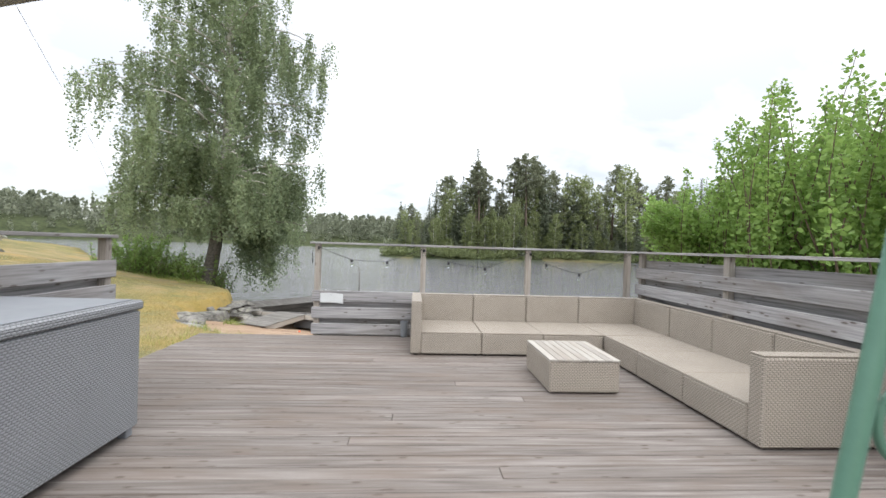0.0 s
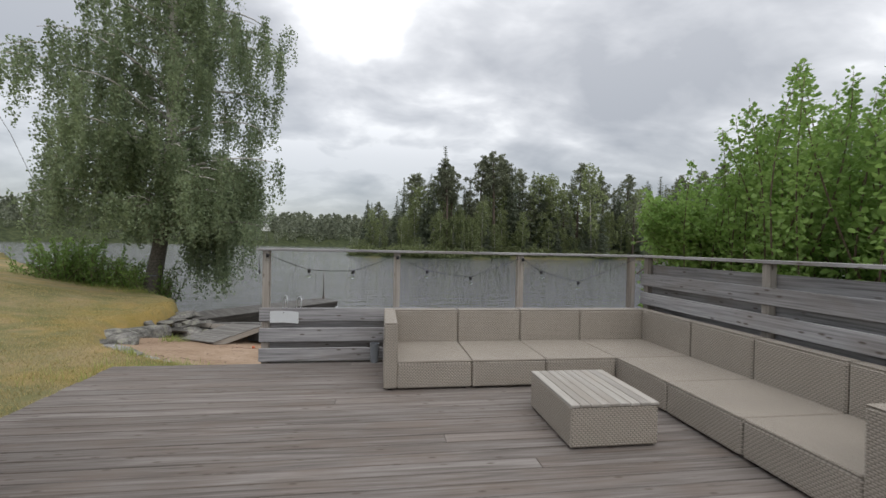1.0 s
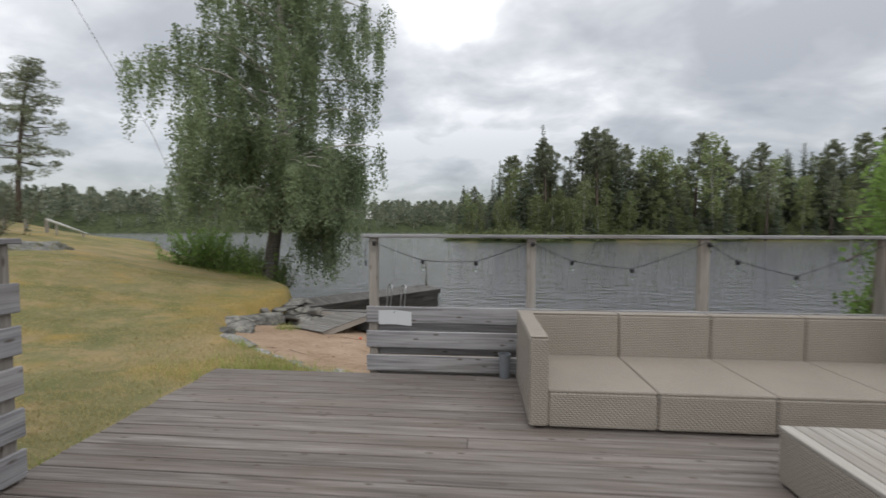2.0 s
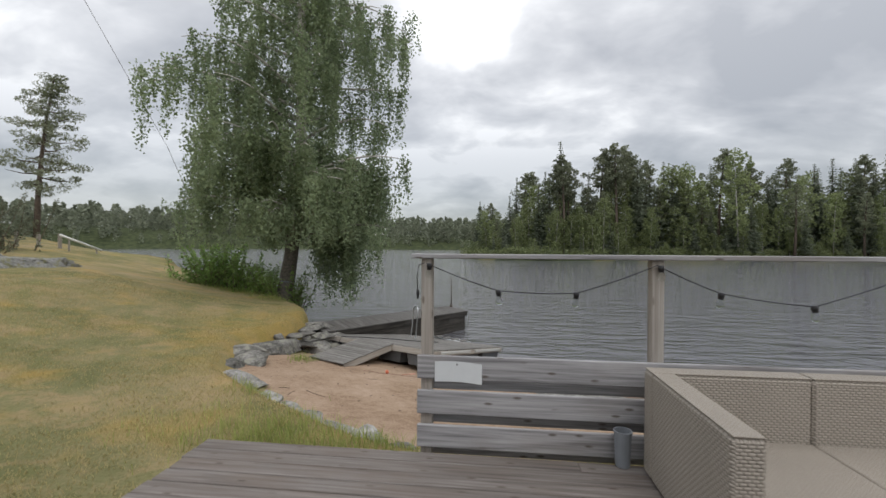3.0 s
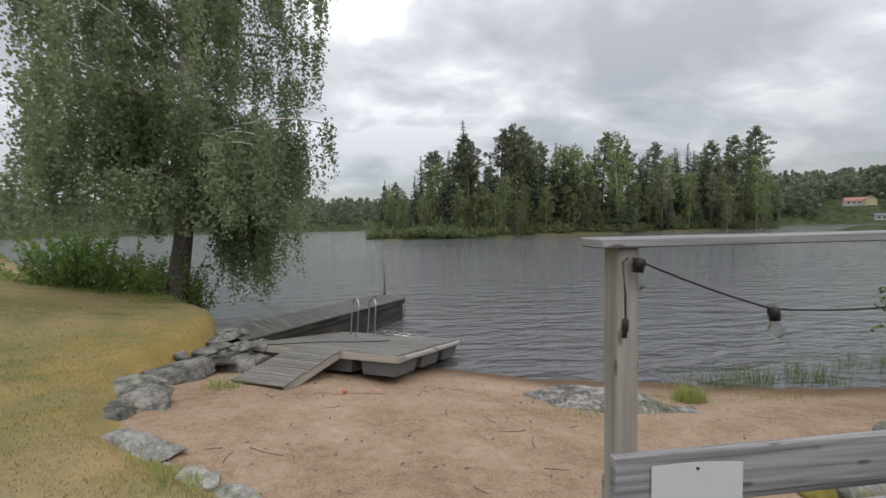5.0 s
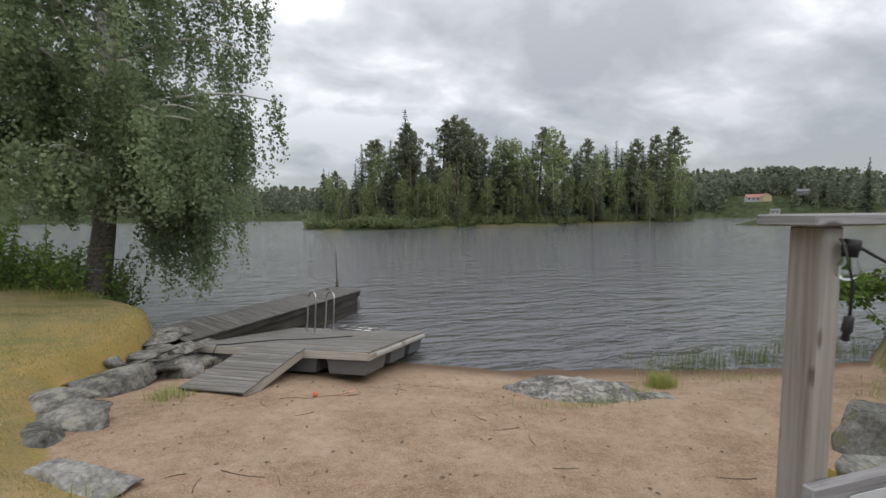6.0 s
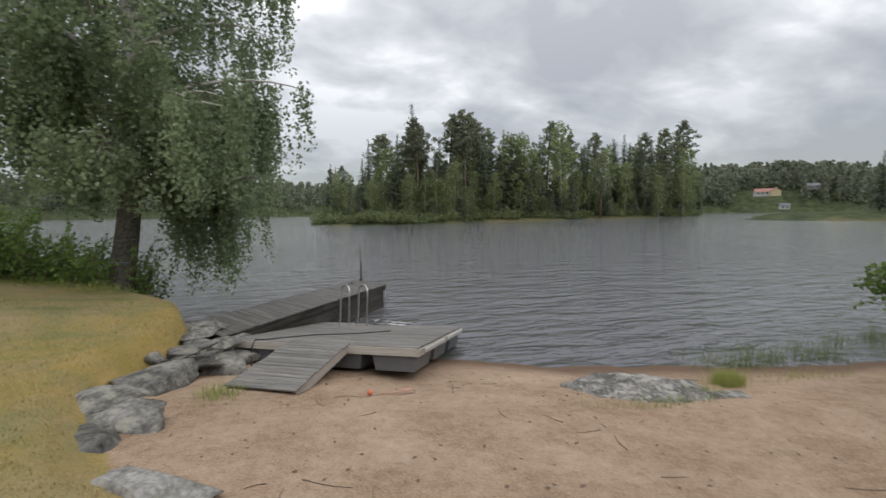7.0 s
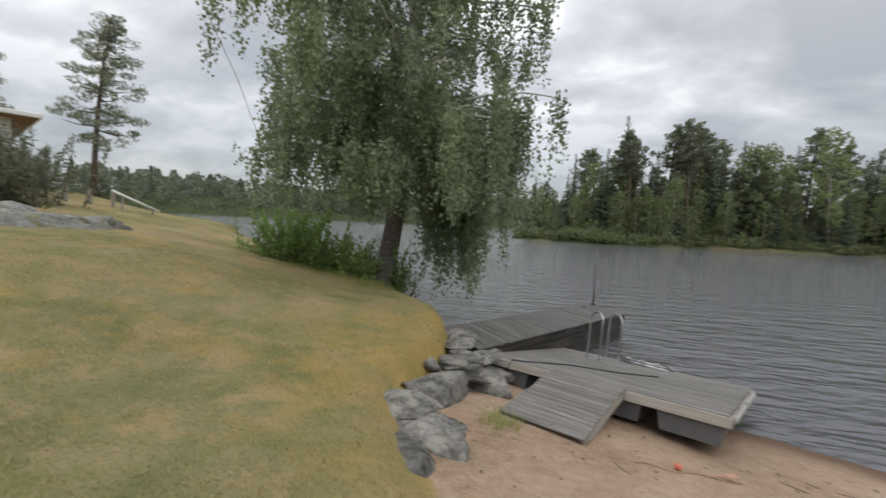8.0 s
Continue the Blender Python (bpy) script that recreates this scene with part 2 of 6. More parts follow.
def leaf(name, dark, light, trans=0.25, rough=0.5, moss=False):
    def build(n):
        rnd = n.add("ShaderNodeNewGeometry").outputs["Random Per Island"]
        pos = n.add("ShaderNodeTexCoord").outputs["Object"]
        a = n.noise(pos, 0.55, 3.0)
        f = n.math("ADD", n.math("MULTIPLY", rnd, 0.55), n.math("MULTIPLY", n.ramp(a, [(0.35, 0.0), (0.65, 1.0)]), 0.45))
        col = n.mix(f, dark, light)
        if moss:
            col = n.mix(moss_patch(n, pos), col, (0.49, 0.345, 0.12))
        tree = n.add("ShaderNodeObjectInfo").outputs["Random"]
        shift = n.math("ADD", 0.82, n.math("MULTIPLY", tree, 0.36))
        col = n.mix(1.0, col, n.add("ShaderNodeCombineColor", {0: shift, 1: shift, 2: n.math("MULTIPLY", shift, 0.95)}).outputs[0], "MULTIPLY")
        p = n.add("ShaderNodeBsdfPrincipled", {"Base Color": col, "Roughness": rough, "Specular IOR Level": 0.3})
        t = n.add("ShaderNodeBsdfTranslucent", {"Color": col})
        m = n.add("ShaderNodeMixShader", {0: trans, 1: p.outputs[0], 2: t.outputs[0]})
        n.add("ShaderNodeOutputMaterial", {0: m.outputs[0]})

    return material(name, build)


BIRCH_LEAF = leaf("birch_leaf", (0.20, 0.26, 0.16), (0.44, 0.53, 0.32), 0.55)
ALDER_LEAF = leaf("alder_leaf", (0.15, 0.255, 0.068), (0.315, 0.455, 0.14), 0.5)
BUSH_LEAF = leaf("bush_leaf", (0.09, 0.15, 0.04), (0.20, 0.30, 0.075), 0.35)
# island foliage: next three colours greyed and lightened to stand for haze
SPRUCE_LEAF = leaf("spruce_needle", (0.115, 0.142, 0.105), (0.235, 0.265, 0.19), 0.4)
PINE_LEAF = leaf("pine_needle", (0.145, 0.165, 0.115), (0.27, 0.29, 0.195), 0.4)
WOODS_LEAF = leaf("island_birch_leaf", (0.155, 0.19, 0.10), (0.32, 0.365, 0.175), 0.5)
# paler grey-green: the haze over the far shore is mixed into this colour
HAZED_FAR_LEAF = leaf("distant_forest", (0.165, 0.19, 0.145), (0.29, 0.315, 0.23), 0.4)
BLADE = leaf("lawn_blade", (0.30, 0.27, 0.12), (0.50, 0.41, 0.22), 0.4, 0.8, moss=True)
TUFT = leaf("long_grass_blade", (0.18, 0.25, 0.06), (0.42, 0.43, 0.16), 0.4, 0.7)
REED = leaf("reed_blade", (0.13, 0.19, 0.06), (0.32, 0.36, 0.14), 0.3, 0.7)


def bark_build(birch):
    def build(n):
        pos = n.add("ShaderNodeTexCoord").outputs["Object"]
        a = n.noise(n.scale(pos, (3, 3, 9)), 1.0, 4.0, 0.6, 0.6)
        b = n.noise(pos, 18.0, 4.0)
        if birch:
            z = n.add("ShaderNodeSeparateXYZ", {0: pos}).outputs[2]
            white = n.ramp(n.math("ADD", a, n.math("MULTIPLY", b, 0.35)), [(0.50, (0.05, 0.045, 0.04)), (0.58, (0.56, 0.53, 0.50))])
            rough = n.ramp(b, [(0.3, (0.05, 0.045, 0.038)), (0.7, (0.16, 0.145, 0.125))])
            col = n.mix(n.ramp(n.math("MULTIPLY", z, 0.2), [(0.30, 0.0), (0.62, 1.0)]), rough, white)
        else:
            col = n.ramp(n.math("ADD", n.math("MULTIPLY", a, 0.6), n.math("MULTIPLY", b, 0.4)), [(0.3, (0.055, 0.045, 0.038)), (0.7, (0.19, 0.15, 0.12))])
        finish(n, col, 0.9, height=n.math("ADD", a, b), strength=0.8, distance=0.03, spec=0.15)

    return build


BIRCH_BARK = material("birch_bark", bark_build(True))
BARK = material("conifer_bark", bark_build(False))
PALE_BARK = plain("pale_birch_bark", (0.42, 0.40, 0.37), 0.9, 0, 0.5, 1.2, 0.3)


def ground_build(n):
    pos = n.add("ShaderNodeTexCoord").outputs["Object"]
    sand = n.add("ShaderNodeAttribute", attribute_name="sandy").outputs["Fac"]
    far = n.add("ShaderNodeAttribute", attribute_name="shore").outputs["Fac"]
    edge = n.noise(pos, 5.0, 4.0, 0.65)
    wet = n.add("ShaderNodeAttribute", attribute_name="wet").outputs["Fac"]
    # lawn
    a = n.noise(pos, 0.45, 4.0, 0.6, 0.4)
    b = n.noise(pos, 2.3, 4.0, 0.6)
    c = n.noise(pos, 38.0, 3.0, 0.7)
    d = n.noise(pos, 1.1, 3.0, 0.6)
    g = n.math("ADD", n.math("MULTIPLY", a, 0.5), n.math("ADD", n.math("MULTIPLY", b, 0.25), n.math("MULTIPLY", c, 0.25)))
    lawn = n.ramp(g, [(0.38, (0.115, 0.125, 0.05)), (0.46, (0.18, 0.172, 0.08)), (0.53, (0.255, 0.215, 0.112)), (0.62, (0.34, 0.26, 0.15))])
    lawn = n.mix(n.ramp(d, [(0.52, 0.0), (0.70, 0.6)]), lawn, (0.41, 0.265, 0.075))
    lawn = n.mix(n.ramp(n.noise(pos, 0.3, 3.0, 0.6, 0.3), [(0.46, 0.0), (0.62, 0.45)]), lawn, (0.22, 0.205, 0.075))
    lawn = n.mix(n.ramp(n.noise(pos, 1.7, 5.0, 0.7, 0.8), [(0.50, 0.0), (0.66, 0.7)]), lawn, (0.355, 0.26, 0.145))
    lawn = n.mix(n.ramp(n.noise(n.scale(pos, (1, 1, 1), (7.3, 2.1, 0)), 0.9, 5.0, 0.7, 0.8), [(0.52, 0.0), (0.68, 0.7)]), lawn, (0.15, 0.155, 0.055))
    lawn = n.mix(moss_patch(n, pos), lawn, (0.42, 0.275, 0.08))
    lawn = n.mix(n.ramp(c, [(0.30, 0.45), (0.46, 0.0)]), lawn, (0.10, 0.085, 0.03))
    # sand
    s1 = n.noise(pos, 1.3, 4.0, 0.6)
    s2 = n.noise(pos, 55.0, 4.0, 0.7)
    s3 = n.noise(pos, 9.0, 4.0, 0.65)
    sf = n.math("ADD", n.math("MULTIPLY", s1, 0.30), n.math("ADD", n.math("MULTIPLY", s2, 0.45), n.math("MULTIPLY", s3, 0.25)))
    grit = n.ramp(sf, [(0.36, (0.19, 0.122, 0.083)), (0.48, (0.328, 0.234, 0.16)), (0.62, (0.46, 0.345, 0.26))])
    grit = n.mix(wet, grit, (0.15, 0.10, 0.07))
    # forest floor and far banks
    wild = n.ramp(n.noise(pos, 0.35, 5.0, 0.65), [(0.35, (0.03, 0.04, 0.02)), (0.62, (0.075, 0.09, 0.042))])
    m = n.math("ADD", sand, n.math("MULTIPLY", n.math("SUBTRACT", edge, 0.5), 0.9))
    m = n.ramp(m, [(0.42, 0.0), (0.58, 1.0)])
    col = n.mix(m, lawn, grit)
    col = n.mix(far, col, wild)
    h = n.math("ADD", n.math("MULTIPLY", n.math("ADD", c, s2), 0.4), n.math("MULTIPLY", s3, 0.5))
    finish(n, col, 0.95, height=h, strength=0.7, distance=0.03, spec=0.12)


GROUND = material("lawn_and_sand", ground_build)


def water_build(n):
    pos = n.add("ShaderNodeTexCoord").outputs["Object"]
    turn = n.add("ShaderNodeMapping", {"Vector": pos, "Rotation": (0, 0, radians(14)), "Scale": (0.8, 1.9, 1)}).outputs[0]
    a = n.noise(turn, 2.3, 3.0, 0.55, 0.6)
    b = n.noise(turn, 8.0, 2.0, 0.5, 0.4)
    chop = n.noise(n.add("ShaderNodeMapping", {"Vector": pos, "Rotation": (0, 0, radians(-9)), "Scale": (0.75, 2.1, 1)}).outputs[0], 1.0, 2.0, 0.5, 0.6)
    gust = n.noise(n.scale(pos, (0.035, 0.02, 1)), 1.0, 3.0)
    calm = n.ramp(gust, [(0.38, 0.55), (0.62, 0.95)])
    h = n.math("MULTIPLY", n.math("ADD", n.math("MULTIPLY_ADD", chop, 4.3, n.math("MULTIPLY", a, 1.9)), n.math("MULTIPLY", b, 0.25)), calm)
    p = finish(n, (0.118, 0.119, 0.128), 0.03, height=h, strength=1.0, distance=0.062, spec=0.5)
    p.inputs["IOR"].default_value = 1.5


WATER = material("lake_water", water_build)

# ---- building blocks ----


class Geo:
    """Collects vertices, faces and box-projected uvs of one mesh."""

    def __init__(self):
        self.v, self.f, self.uv = [], [], []

    def put(self, verts, faces, m=None, uv=None, along=None):
        base = len(self.v)
        pts = [Vector(p) for p in verts]
        for f in faces:
            self.f.append([base + i for i in f])
            if uv is not None:
                self.uv += [uv[i] for i in f]
                continue
            a, b, c = pts[f[0]], pts[f[1]], pts[f[2]]
            nrm = (b - a).cross(c - a)
            k = max(range(3), key=lambda i: abs(nrm[i]))
            rest = [i for i in range(3) if i != k]
            if along is not None and along in rest and rest[0] != along:
                rest.reverse()
            self.uv += [(pts[i][rest[0]], pts[i][rest[1]] + 0.37 * k) for i in f]
        self.v += [tuple(m @ p) if m is not None else tuple(p) for p in pts]
        return self

    def box(self, lo, hi, bevel=0.004, m=None, along=None):
        """A box with chamfered edges between two corners."""
        size = [hi[i] - lo[i] for i in range(3)]
        b = min(bevel, min(size) * 0.3)
        if along is None:
            along = max(range(3), key=lambda i: size[i])
        verts, at = [], {}
        for s in [(i, j, k) for i in (0, 1) for j in (0, 1) for k in (0, 1)]:
            for ax in range(3):
                p = [(hi[i] if s[i] else lo[i]) + (0 if i == ax else (-b if s[i] else b)) for i in range(3)]
                at[s, ax] = len(verts)
                verts.append(p)
        faces = []
        for ax in range(3):
            o = [i for i in range(3) if i != ax]
            for side in (0, 1):
                ring = []
                for p, q in ((0, 0), (1, 0), (1, 1), (0, 1)):
                    s = [0, 0, 0]
                    s[ax], s[o[0]], s[o[1]] = side, p, q
                    ring.append(at[tuple(s), ax])
                flip = (side == 1) == (ax == 1)
                faces.append(ring[::-1] if flip else ring)
                if ax != 1 and side == 0:
                    faces[-1] = ring[::-1]
                if ax == 1 and side == 0:
                    faces[-1] = ring
        for ax in range(3):
            o = [i for i in range(3) if i != ax]
            for p in (0, 1):
                for q in (0, 1):
                    s0, s1 = [0, 0, 0], [0, 0, 0]
                    s0[o[0]] = s1[o[0]] = p
                    s0[o[1]] = s1[o[1]] = q
                    s0[ax], s1[ax] = 0, 1
                    faces.append([at[tuple(s0), o[0]], at[tuple(s1), o[0]], at[tuple(s1), o[1]], at[tuple(s0), o[1]]])
        for s in [(i, j, k) for i in (0, 1) for j in (0, 1) for k in (0, 1)]:
            faces.append([at[s, 0], at[s, 1], at[s, 2]])
        mid = Vector([(lo[i] + hi[i]) / 2 for i in range(3)])
        for n, f in enumerate(faces):
            a, b2, c = (Vector(verts[i]) for i in f[:3])
            if (b2 - a).cross(c - a).dot((a + b2 + c) / 3 - mid) < 0:
                faces[n] = f[::-1]
        return self.put(verts, faces, m, along=along)

    def tube(self, path, radii, sides=8, m=None, caps=True):
        """A round bar along a path."""
        pts = [Vector(p) for p in path]
        if isinstance(radii, (int, float)):
            radii = [radii] * len(pts)
        radii = [float(r) for r in radii]
        verts, uv, length = [], [], 0.0
        ref = Vector((0.31, 0.17, 0.93))
        for i, p in enumerate(pts):
            d = (pts[min(i + 1, len(pts) - 1)] - pts[max(i - 1, 0)]).normalized()
            if abs(d.dot(ref)) > 0.97:
                ref = Vector((0.93, 0.3, 0.1))
            x = d.cross(ref).normalized()
            y = d.cross(x)
            length += (p - pts[max(i - 1, 0)]).length
            for k in range(sides):
                t = 2 * math.pi * k / sides
                verts.append(p + radii[i] * (math.cos(t) * x + math.sin(t) * y))
                uv.append((length, k / sides * 2 * math.pi * radii[i]))
        faces = []
        for i in range(len(pts) - 1):
            for k in range(sides):
                n = (k + 1) % sides
                faces.append([i * sides + k, i * sides + n, (i + 1) * sides + n, (i + 1) * sides + k])
        if caps:
            faces.append(list(range(sides))[::-1])
            faces.append([(len(pts) - 1) * sides + k for k in range(sides)])
        return self.put(verts, faces, m, uv=uv)

    def lathe(self, profile, sides=14, m=None):
        """A turned body: (radius, z) pairs from bottom to top."""
        verts, faces, uv = [], [], []
        for r, z in profile:
            for k in range(sides):
                t = 2 * math.pi * k / sides
                verts.append((r * math.cos(t), r * math.sin(t), z))
                uv.append((t * 0.05, z))
        for i in range(len(profile) - 1):
            for k in range(sides):
                n = (k + 1) % sides
                faces.append([i * sides + k, i * sides + n, (i + 1) * sides + n, (i + 1) * sides + k])
        faces.append(list(range(sides))[::-1])
        faces.append([(len(profile) - 1) * sides + k for k in range(sides)])
        return self.put(verts, faces, m, uv=uv)

    def mesh(self, name, mat, smooth=False):
        me = bpy.data.meshes.new(name)
        me.from_pydata(self.v, [], self.f)
        layer = me.uv_layers.new(name="UVMap")
        layer.data.foreach_set("uv", np.array(self.uv, dtype=np.float32).ravel())
        me.materials.append(mat)
        if smooth:
            me.polygons.foreach_set("use_smooth", [True] * len(me.polygons))
        me.update()
        return me


def raw_mesh(name, verts, faces, mat, smooth=False):
    """A mesh out of numpy arrays; faces all have the same number of corners."""
    me = bpy.data.meshes.new(name)
    verts, faces = np.asarray(verts, dtype=np.float32), np.asarray(faces, dtype=np.int32)
    count, corners = faces.shape
    me.vertices.add(len(verts))
    me.vertices.foreach_set("co", verts.ravel())
    me.loops.add(count * corners)
    me.loops.foreach_set("vertex_index", faces.ravel())
    me.polygons.add(count)
    me.polygons.foreach_set("loop_start", np.arange(count, dtype=np.int32) * corners)
    if smooth:
        me.polygons.foreach_set("use_smooth", np.ones(count, dtype=bool))
    me.materials.append(mat)
    me.update(calc_edges=True)
    me.validate()
    return me


def thing(name, label, category, m=None, group="", kind=""):
    ob = new(name)
    ob.empty_display_size = 0.1
    if m is not None:
        ob.matrix_world = m
    return tagged(ob, label, category, group, kind)


def part(name, geo, mat, parent, label="", smooth=False, m=None):
    """One mesh object under a thing or a part, in that one's own axes; geo: a Geo or a mesh."""
    ob = new(name, geo.mesh(name, mat, smooth) if isinstance(geo, Geo) else geo)
    ob.parent = parent
    if m is not None:
        ob.matrix_local = m
    return tagged(ob, label)


def lump(size, detail=4, rough=0.25, seed=0.0, cuts=13):
    """A weathered stone: a boxy ball cut by a few planes and roughened by noise."""
    rng = random.Random(seed)
    planes = []
    for k in range(cuts):
        d = Vector((rng.gauss(0, 1), rng.gauss(0, 1), rng.gauss(0, 0.8))).normalized()
        planes.append((d, rng.uniform(0.5, 0.85)))
    planes.append((Vector((rng.uniform(-0.12, 0.12), rng.uniform(-0.12, 0.12), 1)).normalized(), 0.60))
    bm = bmesh.new()
    bmesh.ops.create_icosphere(bm, subdivisions=detail, radius=1.0)
    at = Vector((seed, seed * 0.37, -seed * 0.71))
    for v in bm.verts:
        p = v.co.copy()
        q = p / max(abs(p.x), abs(p.y), abs(p.z)) ** 0.85
        q = q * (1 + rough * (0.9 * noise.noise(p * 1.2 + at)))
        for d, far in planes:
            over = q.dot(d) - far
            if over > 0:
                q = q - d * over * 0.93
        q = q * (1 + rough * (0.16 * noise.noise(q * 3.4 + at) + 0.10 * noise.noise(q * 8.0 + at) + 0.06 * noise.noise(q * 19.0 + at)))
        wide = 1 - 0.28 * q.z
        v.co = Vector((q.x * size[0] * wide, q.y * size[1] * wide, q.z * size[2]))
    return bm


def stone(name, label, mat, at, size, turn, seed, group="", tilt=(0, 0), detail=3, rough=0.28):
    bm = lump(size, detail, rough, seed)
    me = bpy.data.meshes.new(name)
    bm.to_mesh(me)
    bm.free()
    me.materials.append(mat)
    me.polygons.foreach_set("use_smooth", [True] * len(me.polygons))
    ob = new(name, me)
    ob.matrix_world = pose(*at, tilt[0], tilt[1], turn)
    return tagged(ob, label, "rock", group)

# ---- ground and lake ----
LAKE = -1.48
# the edge between the lawn and the beach or the water, from the far west round to the east
EDGE = [(-200, 150), (-70, 62), (-34, 34), (-17, 22.5), (-12.5, 18.6), (-9.6, 16.9), (-7.7, 15.5), (-6.2, 13.9), (-5.45, 12.9), (-5.1, 12.0), (-5.0, 11.1), (-5.18, 10.3), (-5.22, 9.5),
        (-4.95, 8.8), (-4.5, 7.95), (-3.98, 7.5), (-3.55, 7.18), (-3.15, 6.90), (-2.75, 6.68), (-2.4, 6.48), (-2.05, 6.30), (-1.4, 6.15), (-0.3, 6.25), (0.5, 6.4), (1.3, 6.6), (2.3, 6.85), (3.4, 7.3), (4.8, 8.1), (6.2, 9.2), (8, 10.2), (14, 10.5), (60, 20), (200, 60)]


def smooth(a, b, x):
    t = np.clip((x - a) / (b - a), 0, 1)
    return t * t * (3 - 2 * t)


def edge_distance(x, y):
    """Metres to the edge: positive on the lawn's side."""
    best = np.full(x.shape, 1e9)
    inside = np.zeros(x.shape, dtype=bool)
    loop = EDGE + [(200, -400), (-200, -400)]
    for i, ((ax, ay), (bx, by)) in enumerate(zip(loop, loop[1:] + loop[:1])):
        dx, dy = bx - ax, by - ay
        if i < len(EDGE) - 1:
            t = np.clip(((x - ax) * dx + (y - ay) * dy) / (dx * dx + dy * dy), 0, 1)
            best = np.minimum(best, np.hypot(x - ax - t * dx, y - ay - t * dy))
        if ay != by:
            cross = ((ay > y) != (by > y)) & (x < (bx - ax) * (y - ay) / (by - ay) + ax)
            inside ^= cross
    return np.where(inside, best, -best)


# far land: centre, half lengths, turn, height above the lake
ISLAND = [(64.6, 125.3, 58.0, 20.0, 5.8, 1.5), (10.9, 106.6, 22.0, 19.0, 67.8, 1.2), (34.2, 112.7, 32.0, 16.5, 3.8, 1.4)]
FAR_LAND = [(-330, 260, 210, 90, 38, 16), (-90, 400, 190, 90, 4, 12), (110, 430, 190, 110, -8, 10), (236, 205, 75, 60, -55, 14), (320, 300, 120, 120, 0, 20), (108, 68, 30, 16, -5, 1.5)]


def bump(x, y, cx, cy, a, b, turn, height):
    c, s = math.cos(radians(turn)), math.sin(radians(turn))
    u, v = ((x - cx) * c + (y - cy) * s) / a, (-(x - cx) * s + (y - cy) * c) / b
    r = np.sqrt(u * u + v * v)
    return np.where(r < 1.0, height * (1 - np.minimum(r, 1) ** 3) ** 0.7 + 0.12, -(r - 1.0) * 6)


def wobble(x, y, k):
    return np.sin(x * k + 1.3 * np.sin(y * k * 0.7)) * np.cos(y * k * 1.13 + np.sin(x * k * 0.6))


def sand_height(x, y):
    xe = np.where(x > 0.5, 0.5 + 0.25 * (x - 0.5), np.maximum(x, -5.5))
    z = 0.104 - 0.10 * xe - 0.13 * y - 0.045 * np.maximum(y - 9.5, 0) - 0.03 * np.clip(x - 1.0, 0, 3) * smooth(8.6, 10.0, y)
    z = z - 0.05 * np.exp(-((x + 2.0) ** 2 + (y - 10.5) ** 2) / 0.8)
    return np.maximum(z, -2.6) + 0.010 * wobble(x, y, 2.3) + 0.006 * wobble(x, y, 6.1)


def ground_parts(x, y):
    """Height, share of sand, wildness and wetness of the ground."""
    d = edge_distance(x, y)
    bank = -0.33 + 0.11 * np.clip(-9 - x, 0, 9) - 0.10 * smooth(-3.2, 0, x) - 0.26 * smooth(0.2, 2.5, x)
    rise = -0.13 + 0.078 * np.clip(-2.4 - x, 0, 24) + 0.012 * np.clip(-26 - x, 0, 60)
    rise = rise - 0.14 * smooth(4.0, 6.2, y) * smooth(-9, -3, x)
    rise = rise - 0.5 * smooth(3.2, 4.6, x) - 0.35 * smooth(5.35, 6.4, y) * smooth(-0.5, 1.5, x)
    lawn = bank + (rise - bank) * smooth(0.0, 5.5, d) + 0.02 * wobble(x, y, 0.9)
    low = sand_height(x, y)
    low = np.where(x < -5.6, np.minimum(low, LAKE - 0.25), low)
    step = smooth(-0.16, 0.14, d)
    z = low + (lawn - low) * step
    wild = np.zeros(x.shape)
    for land in ISLAND + FAR_LAND:
        h = LAKE + bump(x, y, *land)
        h = h + np.where(h > LAKE, 0.25 * wobble(x, y, 0.31), 0)
        far = (y > 45) | (x < -60)
        wild = np.where(far & (h > z), 1.0, wild)
        z = np.where(far, np.maximum(z, h), z)
    wild = np.where((d > 0) & (x > 4.2), 1.0, wild)
    sandy = (1 - smooth(-0.34, 0.06, d)) * (1 - wild)
    sandy = sandy - 0.30 * (1 - smooth(0.0, 0.55, -d)) * (d < 0) * (y < 8.8)
    wet = 1 - smooth(LAKE + 0.03, LAKE + 0.20, z)
    return z, sandy, wild, wet


def height(x, y):
    return float(ground_parts(np.array([float(x)]), np.array([float(y)]))[0][0])


def graded(lo, hi, fine, far):
    core = np.arange(lo, hi, fine)
    out, step = [hi], fine
    while out[-1] < far:
        step *= 1.12
        out.append(out[-1] + min(step, 9.0))
    left, step = [lo], fine
    while left[-1] > -far:
        step *= 1.12
        left.append(left[-1] - min(step, 9.0))
    return np.array(left[:0:-1] + list(core) + out)


gx, gy = np.meshgrid(graded(-11.0, 5.0, 0.12, 900), graded(3.0, 16.0, 0.11, 900))
gz, g_sand, g_wild, g_wet = ground_parts(gx.ravel(), gy.ravel())
rows, cols = gx.shape
idx = np.arange(rows * cols).reshape(rows, cols)
quads = np.stack([idx[:-1, :-1], idx[:-1, 1:], idx[1:, 1:], idx[1:, :-1]], -1).reshape(-1, 4)
ground = new("ground", raw_mesh("ground", np.stack([gx.ravel(), gy.ravel(), gz], -1), quads, GROUND, True))
for key, values in (("sandy", g_sand), ("shore", g_wild), ("wet", g_wet)):
    ground.data.attributes.new(key, "FLOAT", "POINT").data.foreach_set("value", values.astype(np.float32))
